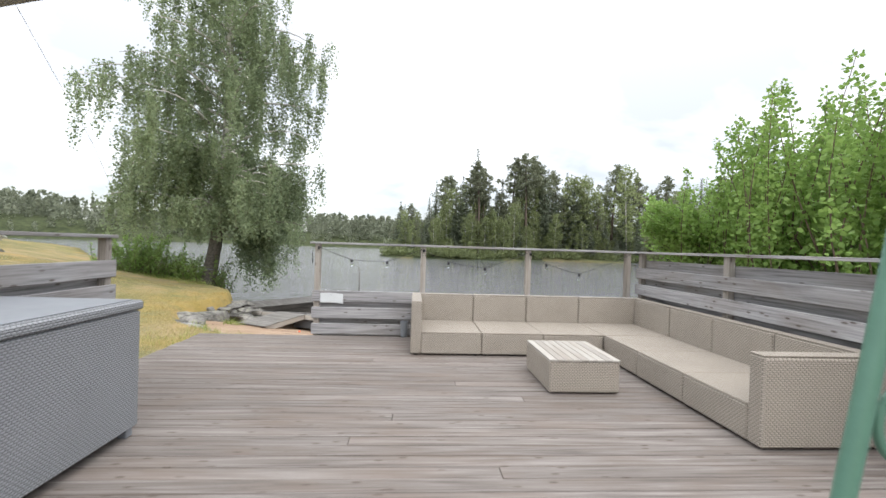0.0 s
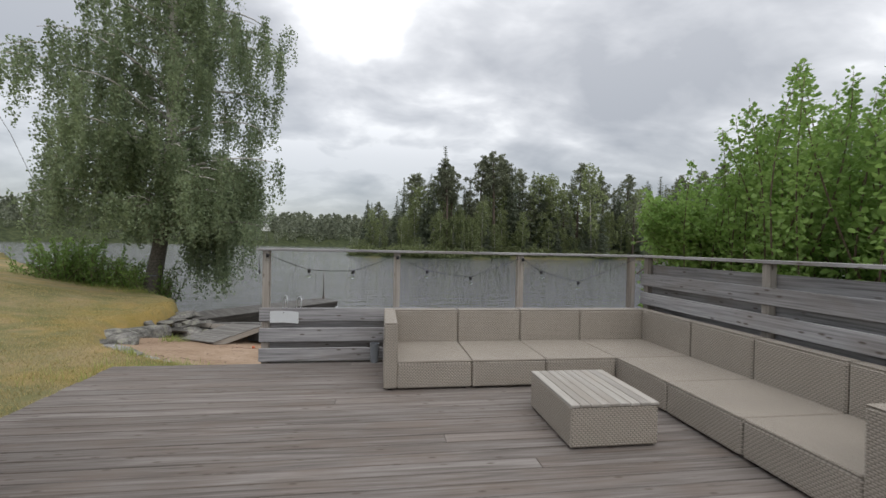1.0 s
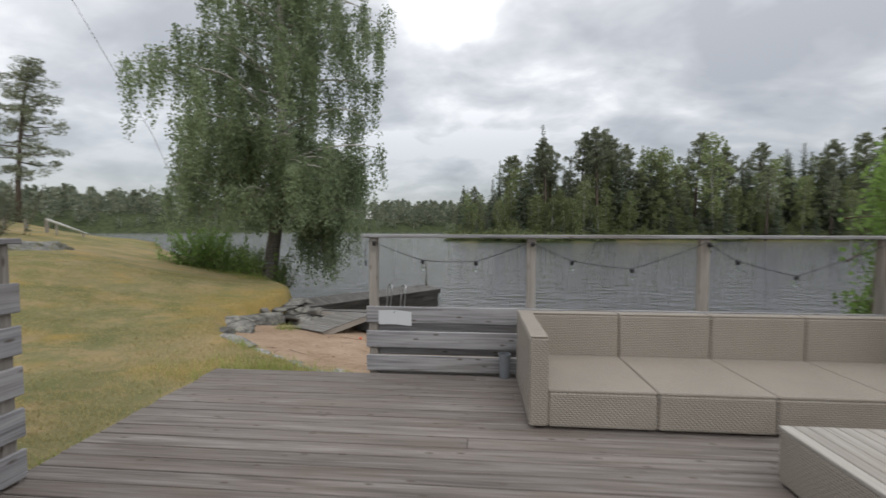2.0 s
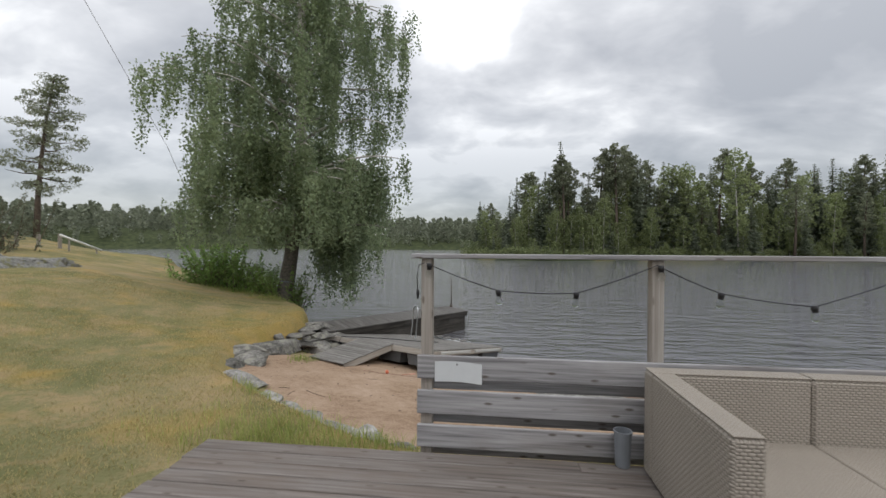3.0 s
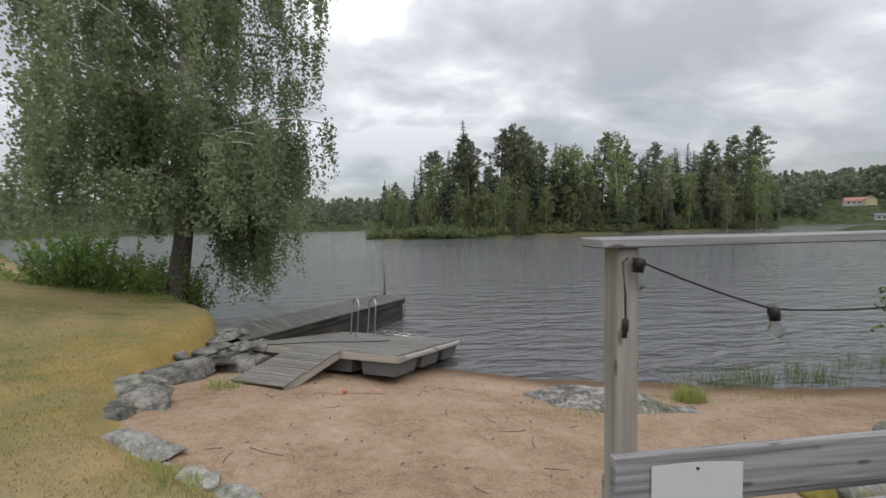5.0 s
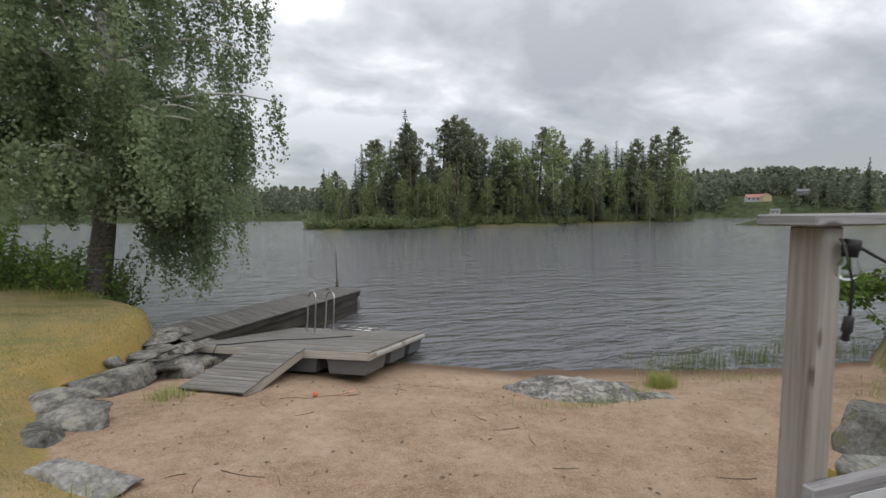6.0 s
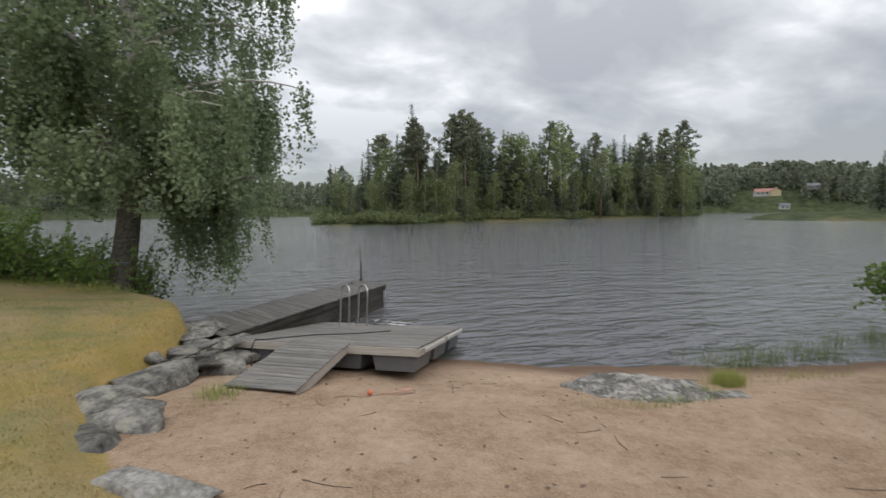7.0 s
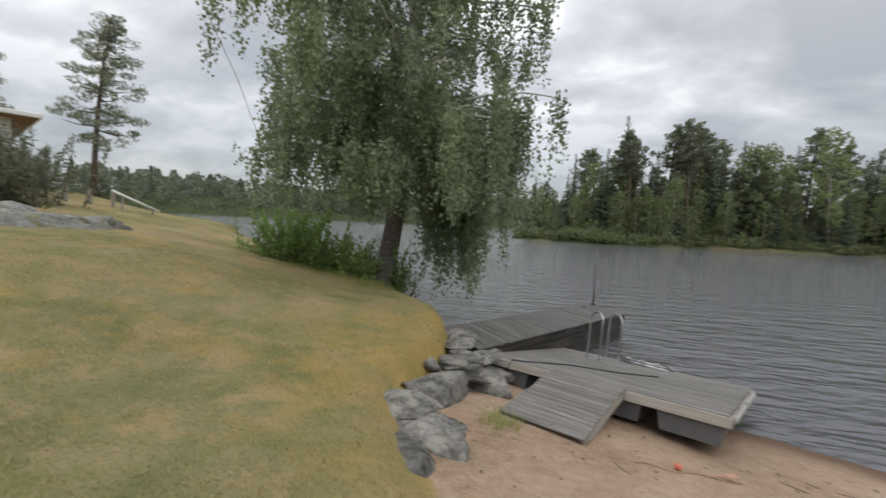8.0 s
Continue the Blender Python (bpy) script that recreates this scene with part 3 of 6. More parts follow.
tagged(ground, "dry yellow-green lawn sloping to a sandy beach", "ground", kind="structure")

water = new("water", raw_mesh("water", [(-900, -30, LAKE), (900, -30, LAKE), (900, 900, LAKE), (-900, 900, LAKE)], [(0, 1, 2, 3)], WATER))
tagged(water, "dark rippled lake reflecting the grey sky", "lake", kind="structure")

# ---- deck ----
DECK_W, DECK_E, DECK_N, DECK_S = -2.67, 3.20, 5.25, -3.0
deck = thing("deck", "weathered grey-brown wooden plank deck beside the lawn", "deck", kind="structure")
part("frame_beam", Geo().box((DECK_W + 0.04, DECK_N - 0.07, -0.18), (DECK_E, DECK_N - 0.025, -0.032)), GREY, deck)
part("frame_beam", Geo().box((DECK_W + 0.02, DECK_S, -0.18), (DECK_W + 0.065, DECK_N - 0.075, -0.032)), GREY, deck)
for k in range(9):
    part("joist", Geo().box((DECK_W + 0.5 + k * 0.62, DECK_S, -0.17), (DECK_W + 0.545 + k * 0.62, DECK_N - 0.075, -0.032)), GREY, deck)


# ---- fences ----
def rail_fence(name, label, length, posts, rails, back, bottom=-0.12, overhang=0.04, post_top=1.178):
    """A fence along +x from 0: square posts, boards on the near side (-y), boards behind, a flat top rail."""
    f = thing(name, label, "fence")
    rng = random.Random(len(name))
    for p in posts:
        part("post", Geo().box((p - 0.036, 0.0, bottom), (p + 0.036, 0.072, post_top), 0.005, along=2), POST, f)
    for lo, hi in rails:
        j = rng.uniform(-0.004, 0.004)
        part("board", Geo().box((-0.055, -0.028, lo + j), (length, -0.001, hi + j), 0.004), GREY, f)
    for lo, hi in back:
        j = rng.uniform(-0.004, 0.004)
        part("back_board", Geo().box((-0.03, 0.073, lo + j), (length, 0.098, hi + j), 0.004), GREY, f)
    part("top_rail", Geo().box((-0.055 - overhang, -0.028, post_top + 0.001), (length + 0.02, 0.108, post_top + 0.029), 0.004), GREY, f, "flat grey handrail plank")
    return f


north = rail_fence("railing", "grey weathered board railing with open upper part", 4.36, [0.0, 1.385, 2.81, 4.21],
                   [(0.002, 0.142), (0.212, 0.358), (0.428, 0.572)], [(-0.08, 0.045), (0.118, 0.236), (0.335, 0.452)])
north.matrix_world = pose(-1.262, 5.335, 0)
east = rail_fence("board_fence", "grey weathered horizontal board fence beside the sofa", 8.2, [0.0, 1.59, 3.18, 4.77, 6.36, 7.95],
                  [(-0.03, 0.105), (0.185, 0.325), (0.405, 0.545), (0.625, 0.765), (0.845, 0.985)], [(0.075, 0.215), (0.295, 0.435), (0.515, 0.655), (0.735, 0.875), (0.955, 1.09)])
east.matrix_world = pose(3.078, 5.275, 0, 0, 0, -90)
west = rail_fence("board_fence", "grey weathered board fence with gaps on the lawn side", 6.455, [0.1, 1.6, 3.2, 4.8, 6.4],
                  [(0.02, 0.162), (0.225, 0.368), (0.432, 0.575), (0.638, 0.780), (0.845, 0.99)], [(0.12, 0.262), (0.33, 0.47), (0.54, 0.68), (0.75, 0.89)])
west.matrix_world = pose(-2.60, 3.50 - 6.40, 0, 0, 0, 90)


# ---- modular sofa ----
def sofa_module(label, w, d, arm_left=0.0, arm_right=0.0, corner=False, back=True):
    """A module w wide along x, d deep along y, seen from -y; its front left foot at the origin."""
    s = thing("sofa_module", label, "sofa", group="modular wicker lounge sofa")
    g, seat, top, t = 0.003, 0.252, 0.580, 0.118
    part("base", Geo().box((g + arm_left, g, 0.018), (w - g - arm_right - (t if corner else 0.0), d - t - 0.001, seat - 0.012), 0.012, along=0), WICKER, s)
    part("seat", Geo().box((g + 0.002 + arm_left, g + 0.002, seat - 0.011), (w - g - 0.002 - arm_right, d - t - 0.004, seat + 0.006), 0.006, along=0), WICKER_FINE, s, "flat woven seat panel")
    if back:
        part("backrest", Geo().box((g, d - t, 0.018), (w - g, d - g, top), 0.012, along=0), WICKER, s)
        part("back_rim", Geo().box((g + 0.004, d - t + 0.004, top + 0.001), (w - g - 0.004, d - g - 0.004, top + 0.010), 0.004, along=0), WICKER_FINE, s)
    if corner:
        part("backrest", Geo().box((w - t, g, 0.018), (w - g, d - t - 0.002, top), 0.012, along=1), WICKER, s)
        part("back_rim", Geo().box((w - t + 0.004, g, top + 0.001), (w - g - 0.004, d - t, top + 0.010), 0.004, along=1), WICKER_FINE, s)
    for x0, wide in ((g, arm_left), (w - g - arm_right, arm_right)):
        if wide:
            part("armrest", Geo().box((x0, g, 0.018), (x0 + wide, d - t - 0.002, top), 0.012, along=1), WICKER, s)
            part("arm_rim", Geo().box((x0 + 0.004, g + 0.003, top + 0.001), (x0 + wide - 0.004, d - t, top + 0.010), 0.004, along=1), WICKER_FINE, s)
    for fx in (0.06, w - 0.06):
        for fy in (0.06, d - 0.06):
            part("foot", Geo().lathe([(0.022, 0.0), (0.022, 0.017)], 10, pose(fx, fy, 0)), BLACK, s)
    return s


SOFA_D = 0.87
plain_label = "beige wicker lounge sofa middle section without cushions"
arm_label = "beige wicker sofa end section with one armrest"
sofa_module(arm_label, 0.785, SOFA_D, arm_left=0.118).matrix_world = pose(-0.014, 4.30, 0)
mid = sofa_module(plain_label, 0.69, SOFA_D)
mid.matrix_world = pose(0.77, 4.30, 0)
copy_thing(mid, pose(1.46, 4.30, 0))
sofa_module("beige wicker sofa corner section with two backs", 0.86, SOFA_D, corner=True).matrix_world = pose(2.15, 4.30, 0)
copy_thing(mid, pose(2.15, 4.298, 0, 0, 0, -90))
copy_thing(mid, pose(2.15, 3.606, 0, 0, 0, -90))
sofa_module(arm_label, 0.77, SOFA_D, arm_right=0.118).matrix_world = pose(2.15, 2.914, 0, 0, 0, -90)

# ---- coffee table ----
table = thing("coffee_table", "low beige wicker coffee table with pale slatted top", "table", pose(1.15, 3.13, 0))
TW, TD, TH = 0.60, 0.715, 0.288
part("body", Geo().box((0, 0, 0.012), (TW, TD, TH - 0.02), 0.010, along=0), WICKER, table)
slat_w = (TW + 0.008) / 9
slat = Geo().box((0, -0.004, TH - 0.019), (slat_w - 0.005, TD + 0.004, TH), 0.003).mesh("slat", SLAT)
for k in range(9):
    part("slat", slat, SLAT, table, m=pose(-0.004 + k * slat_w + 0.003, 0, 0))
for fx in (0.05, TW - 0.05):
    for fy in (0.05, TD - 0.05):
        part("foot", Geo().lathe([(0.02, 0.0), (0.02, 0.011)], 10, pose(fx, fy, 0)), BLACK, table)

# ---- cushion box ----
chest = thing("storage_box", "large grey wicker cushion storage box with flat lid", "storage box", pose(-2.50, 0.55, 0))
CW, CD, CH = 0.86, 1.84, 0.815
part("body", Geo().box((0, 0, 0.055), (CW, CD, CH - 0.062), 0.010, along=1), WICKER_GREY, chest)
part("lid", Geo().box((-0.012, -0.012, CH - 0.056), (CW + 0.012, CD + 0.012, CH), 0.012, along=1), WICKER_GREY, chest, "flat grey woven lid")
part("lid_panel", Geo().box((0.03, 0.03, CH + 0.0005), (CW - 0.03, CD - 0.03, CH + 0.006), 0.003, along=1), BIN, chest)
for fx in (0.02, CW - 0.075):
    for fy in (0.02, CD - 0.075):
        part("foot", Geo().box((fx, fy, 0), (fx + 0.055, fy + 0.055, 0.054), 0.004), BIN, chest)

# ---- green garden frame by the start of the walk ----
frame_stand = thing("garden_swing_frame", "green painted steel swing frame with scroll ornament", "garden swing", pose(0.757, 0.51, 0))
part("leg", Geo().tube([(0.0, 0.0, 0.0), (0.13, 0.0, 0.72), (0.23, 0.0, 1.25), (0.36, 0.0, 1.95)], 0.020, 12), GREEN, frame_stand, smooth=True)
part("leg", Geo().tube([(0.85, 0.0, 0.0), (0.46, 0.0, 1.95)], 0.027, 12), GREEN, frame_stand, smooth=True)
part("top_bar", Geo().tube([(0.43, 0.02, 1.95), (0.43, -1.3, 1.95)], 0.025, 12), GREEN, frame_stand, smooth=True)
part("scroll", Geo().tube([(0.255 + 0.058 * math.cos(a), 0.0, 0.86 + 0.075 * math.sin(a)) for a in np.linspace(0, 2 * math.pi, 25)], 0.010, 8), GREEN, frame_stand, smooth=True)
part("cross_bar", Geo().tube([(0.135, 0.0, 0.66), (0.715, 0.0, 0.66)], 0.014, 8), GREEN, frame_stand, smooth=True)
part("leg", Geo().tube([(0.0, -1.3, 0.0), (0.40, -1.3, 1.95)], 0.027, 12), GREEN, frame_stand, smooth=True)
part("leg", Geo().tube([(0.85, -1.3, 0.0), (0.46, -1.3, 1.95)], 0.027, 12), GREEN, frame_stand, smooth=True)

# ---- things on the railing ----
notice = thing("notice_sheet", "blank white laminated sheet pinned to the railing", "sign", pose(-1.205, 5.305, 0.415))
sheet = Geo()
verts, faces = [], []
for i in range(9):
    t = i / 8
    bow, lift = -0.004 - 0.006 * math.sin(math.pi * t), 0.010 * math.sin(math.pi * t) - 0.010 * t
    verts += [(0.292 * t, bow, lift), (0.292 * t, bow, 0.125 + lift), (0.292 * t, bow + 0.002, lift), (0.292 * t, bow + 0.002, 0.125 + lift)]
for i in range(8):
    k = 4 * i
    faces += [(k, k + 4, k + 5, k + 1), (k + 3, k + 7, k + 6, k + 2), (k + 2, k + 6, k + 4, k), (k + 1, k + 5, k + 7, k + 3)]
sheet.put(verts, faces + [(0, 1, 3, 2), (32, 34, 35, 33)])
part("sheet", sheet, PAPER, notice, smooth=False)
part("pin", Geo().lathe([(0.005, 0), (0.005, 0.003), (0.002, 0.005)], 8, pose(0.14, -0.0095, 0.112, 90)), BLACK, notice)

tub = thing("plastic_holder", "bluish grey plastic holder standing between railing and sofa", "container", pose(-0.105, 5.225, 0))
part("body", Geo().lathe([(0.036, 0.0), (0.040, 0.004), (0.048, 0.19), (0.052, 0.192), (0.052, 0.205), (0.044, 0.205), (0.038, 0.02)], 16), BIN, tub, smooth=False)

lights = thing("string_lights", "black festoon string lights with clear bulbs on the railing", "string lights")
CABLE_Y = 5.322
hooks = [-1.262, 0.108, 1.548, 2.948]
SAG = [((0.325, 0.985), (0.665, 0.978)), ((0.245, 0.990), (0.585, 0.925)), ((0.17, 1.000), (0.50, 0.880)), ((0.3, 0.98), (0.65, 0.97))]
bulb_spots = []
for a, b, ((f, za), (g, zb)) in zip(hooks, hooks[1:], SAG):
    w = b - a
    knots = [(a, 1.150), (a + f * w, za), (a + g * w, zb), (b, 1.150)]
    path = []
    for (x0, z0), (x1, z1) in zip(knots, knots[1:]):
        path += [(x0 + (x1 - x0) * t, CABLE_Y - 0.012, z0 + (z1 - z0) * t - 0.035 * t * (1 - t)) for t in np.linspace(0, 0.9, 6)]
    part("cable", Geo().tube(path + [(b, CABLE_Y - 0.012, 1.150)], 0.0032, 6), BLACK, lights, smooth=True)
    bulb_spots += [(a + 0.02, CABLE_Y - 0.012, 1.143), (knots[1][0], CABLE_Y - 0.012, knots[1][1]), (knots[2][0], CABLE_Y - 0.012, knots[2][1])]
socket = Geo().lathe([(0.012, 0.006), (0.016, 0.004), (0.017, -0.018), (0.0145, -0.020), (0.0145, -0.034)], 12).mesh("socket", BLACK, True)
bulb_mesh = Geo().lathe([(0.003, -0.088), (0.013, -0.085), (0.021, -0.074), (0.0225, -0.062), (0.018, -0.048), (0.013, -0.036), (0.013, -0.030)], 14).mesh("bulb", GLASS, True)
for n, (x, y, z) in enumerate(bulb_spots):
    tilt = [4, -7, 6, -3, 8, -5][n % 6]
    s = part("socket", socket, BLACK, lights, m=pose(x, y, z, tilt * 0.6, tilt, 0))
    part("bulb", bulb_mesh, GLASS, s, "clear glass bulb")
part("loose_end", Geo().tube([(-1.275, 5.312, 1.15), (-1.306, 5.285, 1.14), (-1.312, 5.262, 1.06), (-1.308, 5.266, 0.985)], 0.0032, 6), BLACK, lights, smooth=True)
part("plug", Geo().lathe([(0.003, 0.0), (0.009, -0.004), (0.010, -0.034), (0.006, -0.042), (0.008, -0.055), (0.003, -0.058)], 10, pose(-1.308, 5.266, 0.99, 6)), BLACK, lights, smooth=True)

# ---- stones round the beach ----
STONES = [  # x, y, z, half sizes, turn, kind
    (-4.08, 7.76, -0.46, 0.46, 0.20, 0.14, 144, STONE_PALE), (-4.72, 8.46, -0.60, 0.50, 0.25, 0.22, 118, STONE), (-4.62, 8.98, -0.54, 0.27, 0.18, 0.13, -15, STONE),
    (-5.00, 9.38, -0.47, 0.27, 0.20, 0.06, -10, STONE), (-4.90, 10.10, -0.67, 0.62, 0.26, 0.23, 80, STONE), (-4.74, 10.97, -0.58, 0.29, 0.20, 0.06, 12, STONE),
    (-4.66, 10.84, -0.73, 0.29, 0.20, 0.08, 20, STONE), (-4.40, 11.08, -0.86, 0.28, 0.24, 0.20, 0, STONE), (-4.86, 11.72, -0.58, 0.31, 0.22, 0.08, 42, STONE),
    (-4.66, 11.52, -0.70, 0.34, 0.20, 0.07, 50, STONE), (-4.95, 12.14, -0.62, 0.33, 0.25, 0.11, 20, STONE), (-4.74, 11.22, -0.82, 0.30, 0.22, 0.12, 60, STONE),
    (-4.56, 12.22, -0.86, 0.40, 0.28, 0.15, 40, STONE), (-5.22, 12.62, -0.74, 0.34, 0.26, 0.16, 15, STONE_DARK), (-4.32, 11.70, -1.0, 0.34, 0.26, 0.16, 70, STONE),
    (-4.73, 12.66, -0.98, 0.50, 0.42, 0.24, 55, STONE_DARK), (-6.00, 13.90, -1.15, 0.34, 0.26, 0.20, 50, STONE_DARK), (-3.62, 7.40, -0.56, 0.24, 0.13, 0.09, 140, STONE_PALE),
]
for n, (x, y, z, a, b, c, turn, mat) in enumerate(STONES):
    pale = mat is STONE_PALE
    stone("boulder", "pale lichen-grey stone edging the beach" if pale else "dark grey flat fieldstone in the dry wall beside the beach", mat, (x, y, z), (a * 1.12, b * 1.15, c), turn, n * 3.7, "stones edging the beach", (random.Random(n).uniform(-6, 6), random.Random(n + 50).uniform(-6, 6)), 4, 0.4)
# the smaller stones packed behind and between them
rng = random.Random(31)
for n in range(16):
    x, y = ((-5.06, 11.9), (-4.92, 11.3), (-5.0, 10.9), (-5.12, 10.5), (-5.16, 9.8), (-5.10, 9.1), (-4.95, 8.9), (-4.62, 8.2))[n % 8]
    x, y = x + rng.uniform(0.0, 0.14), y + rng.uniform(-0.15, 0.15)
    stone("wall_stone", "small grey fieldstone packed into the dry wall", STONE, (x, y, rng.uniform(-0.72, -0.52)), (rng.uniform(0.12, 0.22), rng.uniform(0.10, 0.15), rng.uniform(0.05, 0.09)), rng.uniform(40, 110), 60 + n * 2.3, "stones edging the beach", (rng.uniform(-8, 8), rng.uniform(-8, 8)), 3, 0.4)
# the low pale kerb stones along the near edge of the sand
for n, (x, y, turn) in enumerate(((-3.34, 7.13, -36), (-3.02, 6.93, -30), (-2.68, 6.74, -29), (-2.34, 6.56, -27), (-2.0, 6.40, -24), (-1.66, 6.29, -12))):
    stone("kerb_stone", "low pale gritty stone edging the sand", STONE_PALE, (x, y, height(x + 0.05, y + 0.1) + 0.05), (0.30, 0.15, 0.09), turn, 120 + n * 2.9, "stones edging the beach", (6, 0), 3, 0.35)
stone("shore_rock", "low dark bedrock hump with pale lichen on the sand", STONE_DARK, (0.86, 9.40, -1.27), (1.42, 0.60, 0.37), -17, 2.2, detail=5, rough=0.7)
stone("shore_rock", "low dark bedrock hump with pale lichen on the sand", STONE_DARK, (1.62, 9.12, -1.24), (0.36, 0.22, 0.16), -10, 7.7, detail=3, rough=0.4)
stone("boulder", "large grey boulder with cracks beside the beach", STONE_MOSS, (2.35, 7.05, -0.84), (0.66, 0.50, 0.46), 25, 11.3, detail=5, rough=0.45)
stone("boulder", "grey boulder half sunk in grass beside the beach", STONE_MOSS, (2.55, 6.55, -0.80), (0.70, 0.5, 0.46), 40, 15.1, detail=4, rough=0.32)
stone("boulder", "grey boulder half sunk in grass beside the beach", STONE_MOSS, (1.52, 6.62, -0.86), (0.44, 0.34, 0.34), 10, 19.4, detail=3, rough=0.3)
stone("moss_mound", "yellow-green moss cushion growing at the beach edge", MOSS, (0.70, 6.55, -0.80), (0.60, 0.30, 0.19), 22, 23.0, detail=5, rough=0.9)
stone("moss_mound", "yellow-green moss cushion growing at the beach edge", MOSS, (1.22, 6.78, -0.84), (0.28, 0.20, 0.13), 60, 29.0, detail=4, rough=0.9)
for n, (x, y, a, b, c, turn) in enumerate([(-13.1, 12.0, 1.75, 1.05, 0.50, 57), (-12.75, 13.35, 0.8, 0.55, 0.26, 62), (-15.0, 10.2, 2.0, 1.5, 0.75, 45), (-14.6, 12.6, 1.2, 0.9, 0.55, 20)]):
    stone("rock_outcrop", "mossy grey bedrock outcrop rising from the lawn", STONE_MOSS, (x, y, height(x, y) - 0.30), (a, b, c + 0.3), turn, 41 + n * 5.0, detail=5, rough=0.75)

# ---- floating dock drawn up on the sand ----
DOCK = Matrix.Translation((-4.52, 11.91, -0.765)) @ Matrix.Rotation(radians(-28.8), 4, "Z") @ Matrix.Rotation(radians(-1.5), 4, "Y") @ Matrix.Rotation(radians(-9.3), 4, "X")
dock = thing("floating_dock", "grey weathered wooden swimming dock resting on the sand", "dock", DOCK)
DL, DW = 2.96, 2.70
n_rows = 23
pw = DW / n_rows
rng = random.Random(9)
for k in range(n_rows):
    part("plank", Geo().box((rng.uniform(-0.012, 0.004), k * pw, -0.024), (DL + rng.uniform(-0.004, 0.014), (k + 1) * pw - 0.008, rng.uniform(-0.002, 0.002)), 0.003, along=0), JETTY, dock)
part("fascia", Geo().box((0.0, -0.030, -0.120), (DL, -0.004, -0.012), 0.004), PALE, dock, "pale front board")
part("fascia", Geo().box((DL + 0.001, -0.03, -0.120), (DL + 0.027, DW, -0.026), 0.004), PALE, dock)
part("fascia", Geo().box((-0.030, 0.0, -0.120), (-0.004, DW, -0.026), 0.004), PALE, dock)
part("fascia", Geo().box((0.0, DW + 0.001, -0.120), (DL, DW + 0.026, -0.026), 0.004), PALE, dock)
part("fender", Geo().box((DL + 0.028, 0.20, -0.095), (DL + 0.058, 1.25, -0.035), 0.012), DULL, dock, "dull white plastic fender strip")
part("fender", Geo().box((DL + 0.028, 1.45, -0.095), (DL + 0.058, 2.55, -0.035), 0.012), DULL, dock, "dull white plastic fender strip")
for k in range(5):
    part("joist", Geo().box((0.02, 0.10 + k * 0.62, -0.118), (DL - 0.02, 0.145 + k * 0.62, -0.026)), JETTY, dock)


def pontoon(lo, hi):
    """A float box that narrows downwards, with a moulded rim."""
    g = Geo()
    s = 0.03
    x0, y0, z0 = lo
    x1, y1, z1 = hi
    ring = [(x0 + s, y0 + s, z0), (x1 - s, y0 + s, z0), (x1 - s, y1 - s, z0), (x0 + s, y1 - s, z0), (x0, y0, z1 - 0.03), (x1, y0, z1 - 0.03), (x1, y1, z1 - 0.03), (x0, y1, z1 - 0.03)]
    g.put(ring, [(3, 2, 1, 0), (0, 1, 5, 4), (1, 2, 6, 5), (2, 3, 7, 6), (3, 0, 4, 7), (4, 5, 6, 7)])
    g.box((x0 - 0.012, y0 - 0.012, z1 - 0.029), (x1 + 0.012, y1 + 0.012, z1), 0.008)
    return g


for x0, y0 in ((0.06, 0.04), (1.50, 0.06), (2.30, 0.04), (2.30, 0.98), (2.30, 1.92), (0.06, 1.92), (1.18, 1.92)):
    part("float", pontoon((x0, y0, -0.34), (x0 + 0.62, y0 + 0.74, -0.121)), FLOAT, dock, "grey plastic float")

ramp_top, ramp_low = Vector((-3.20, 11.16, -0.69)), Vector((-3.80, 9.93, -0.785))
run = (ramp_low - ramp_top)
yaw = math.degrees(math.atan2(run.y, run.x))
slope = math.degrees(math.asin(-run.z / run.length))
ramp = thing("gangway", "grey weathered wooden gangway from sand to dock", "gangway", Matrix.Translation(ramp_top) @ pose(0, 0, 0, 0, slope, yaw))
RL, RW = run.length, 0.88
for k in range(15):
    a = RL * k / 15
    part("plank", Geo().box((a + 0.004, -RW / 2 + rng.uniform(-0.008, 0.008), -0.022), (a + RL / 15 - 0.004, RW / 2 + rng.uniform(-0.008, 0.008), rng.uniform(-0.002, 0.003)), 0.003, along=1), JETTY, ramp)
for s in (-RW / 2 + 0.01, RW / 2 - 0.042):
    part("side_beam", Geo().box((0.0, s, -0.135), (RL - 0.03, s + 0.032, -0.023), 0.004), PALE if s > 0 else JETTY, ramp)
    part("skid", Geo().tube([(RL - 0.10, s + 0.016, -0.05), (RL + 0.02, s + 0.016, -0.075), (RL + 0.07, s + 0.016, -0.065), (RL + 0.10, s + 0.016, -0.04)], 0.016, 8), RUST, ramp, "rusty bent iron skid", smooth=True)

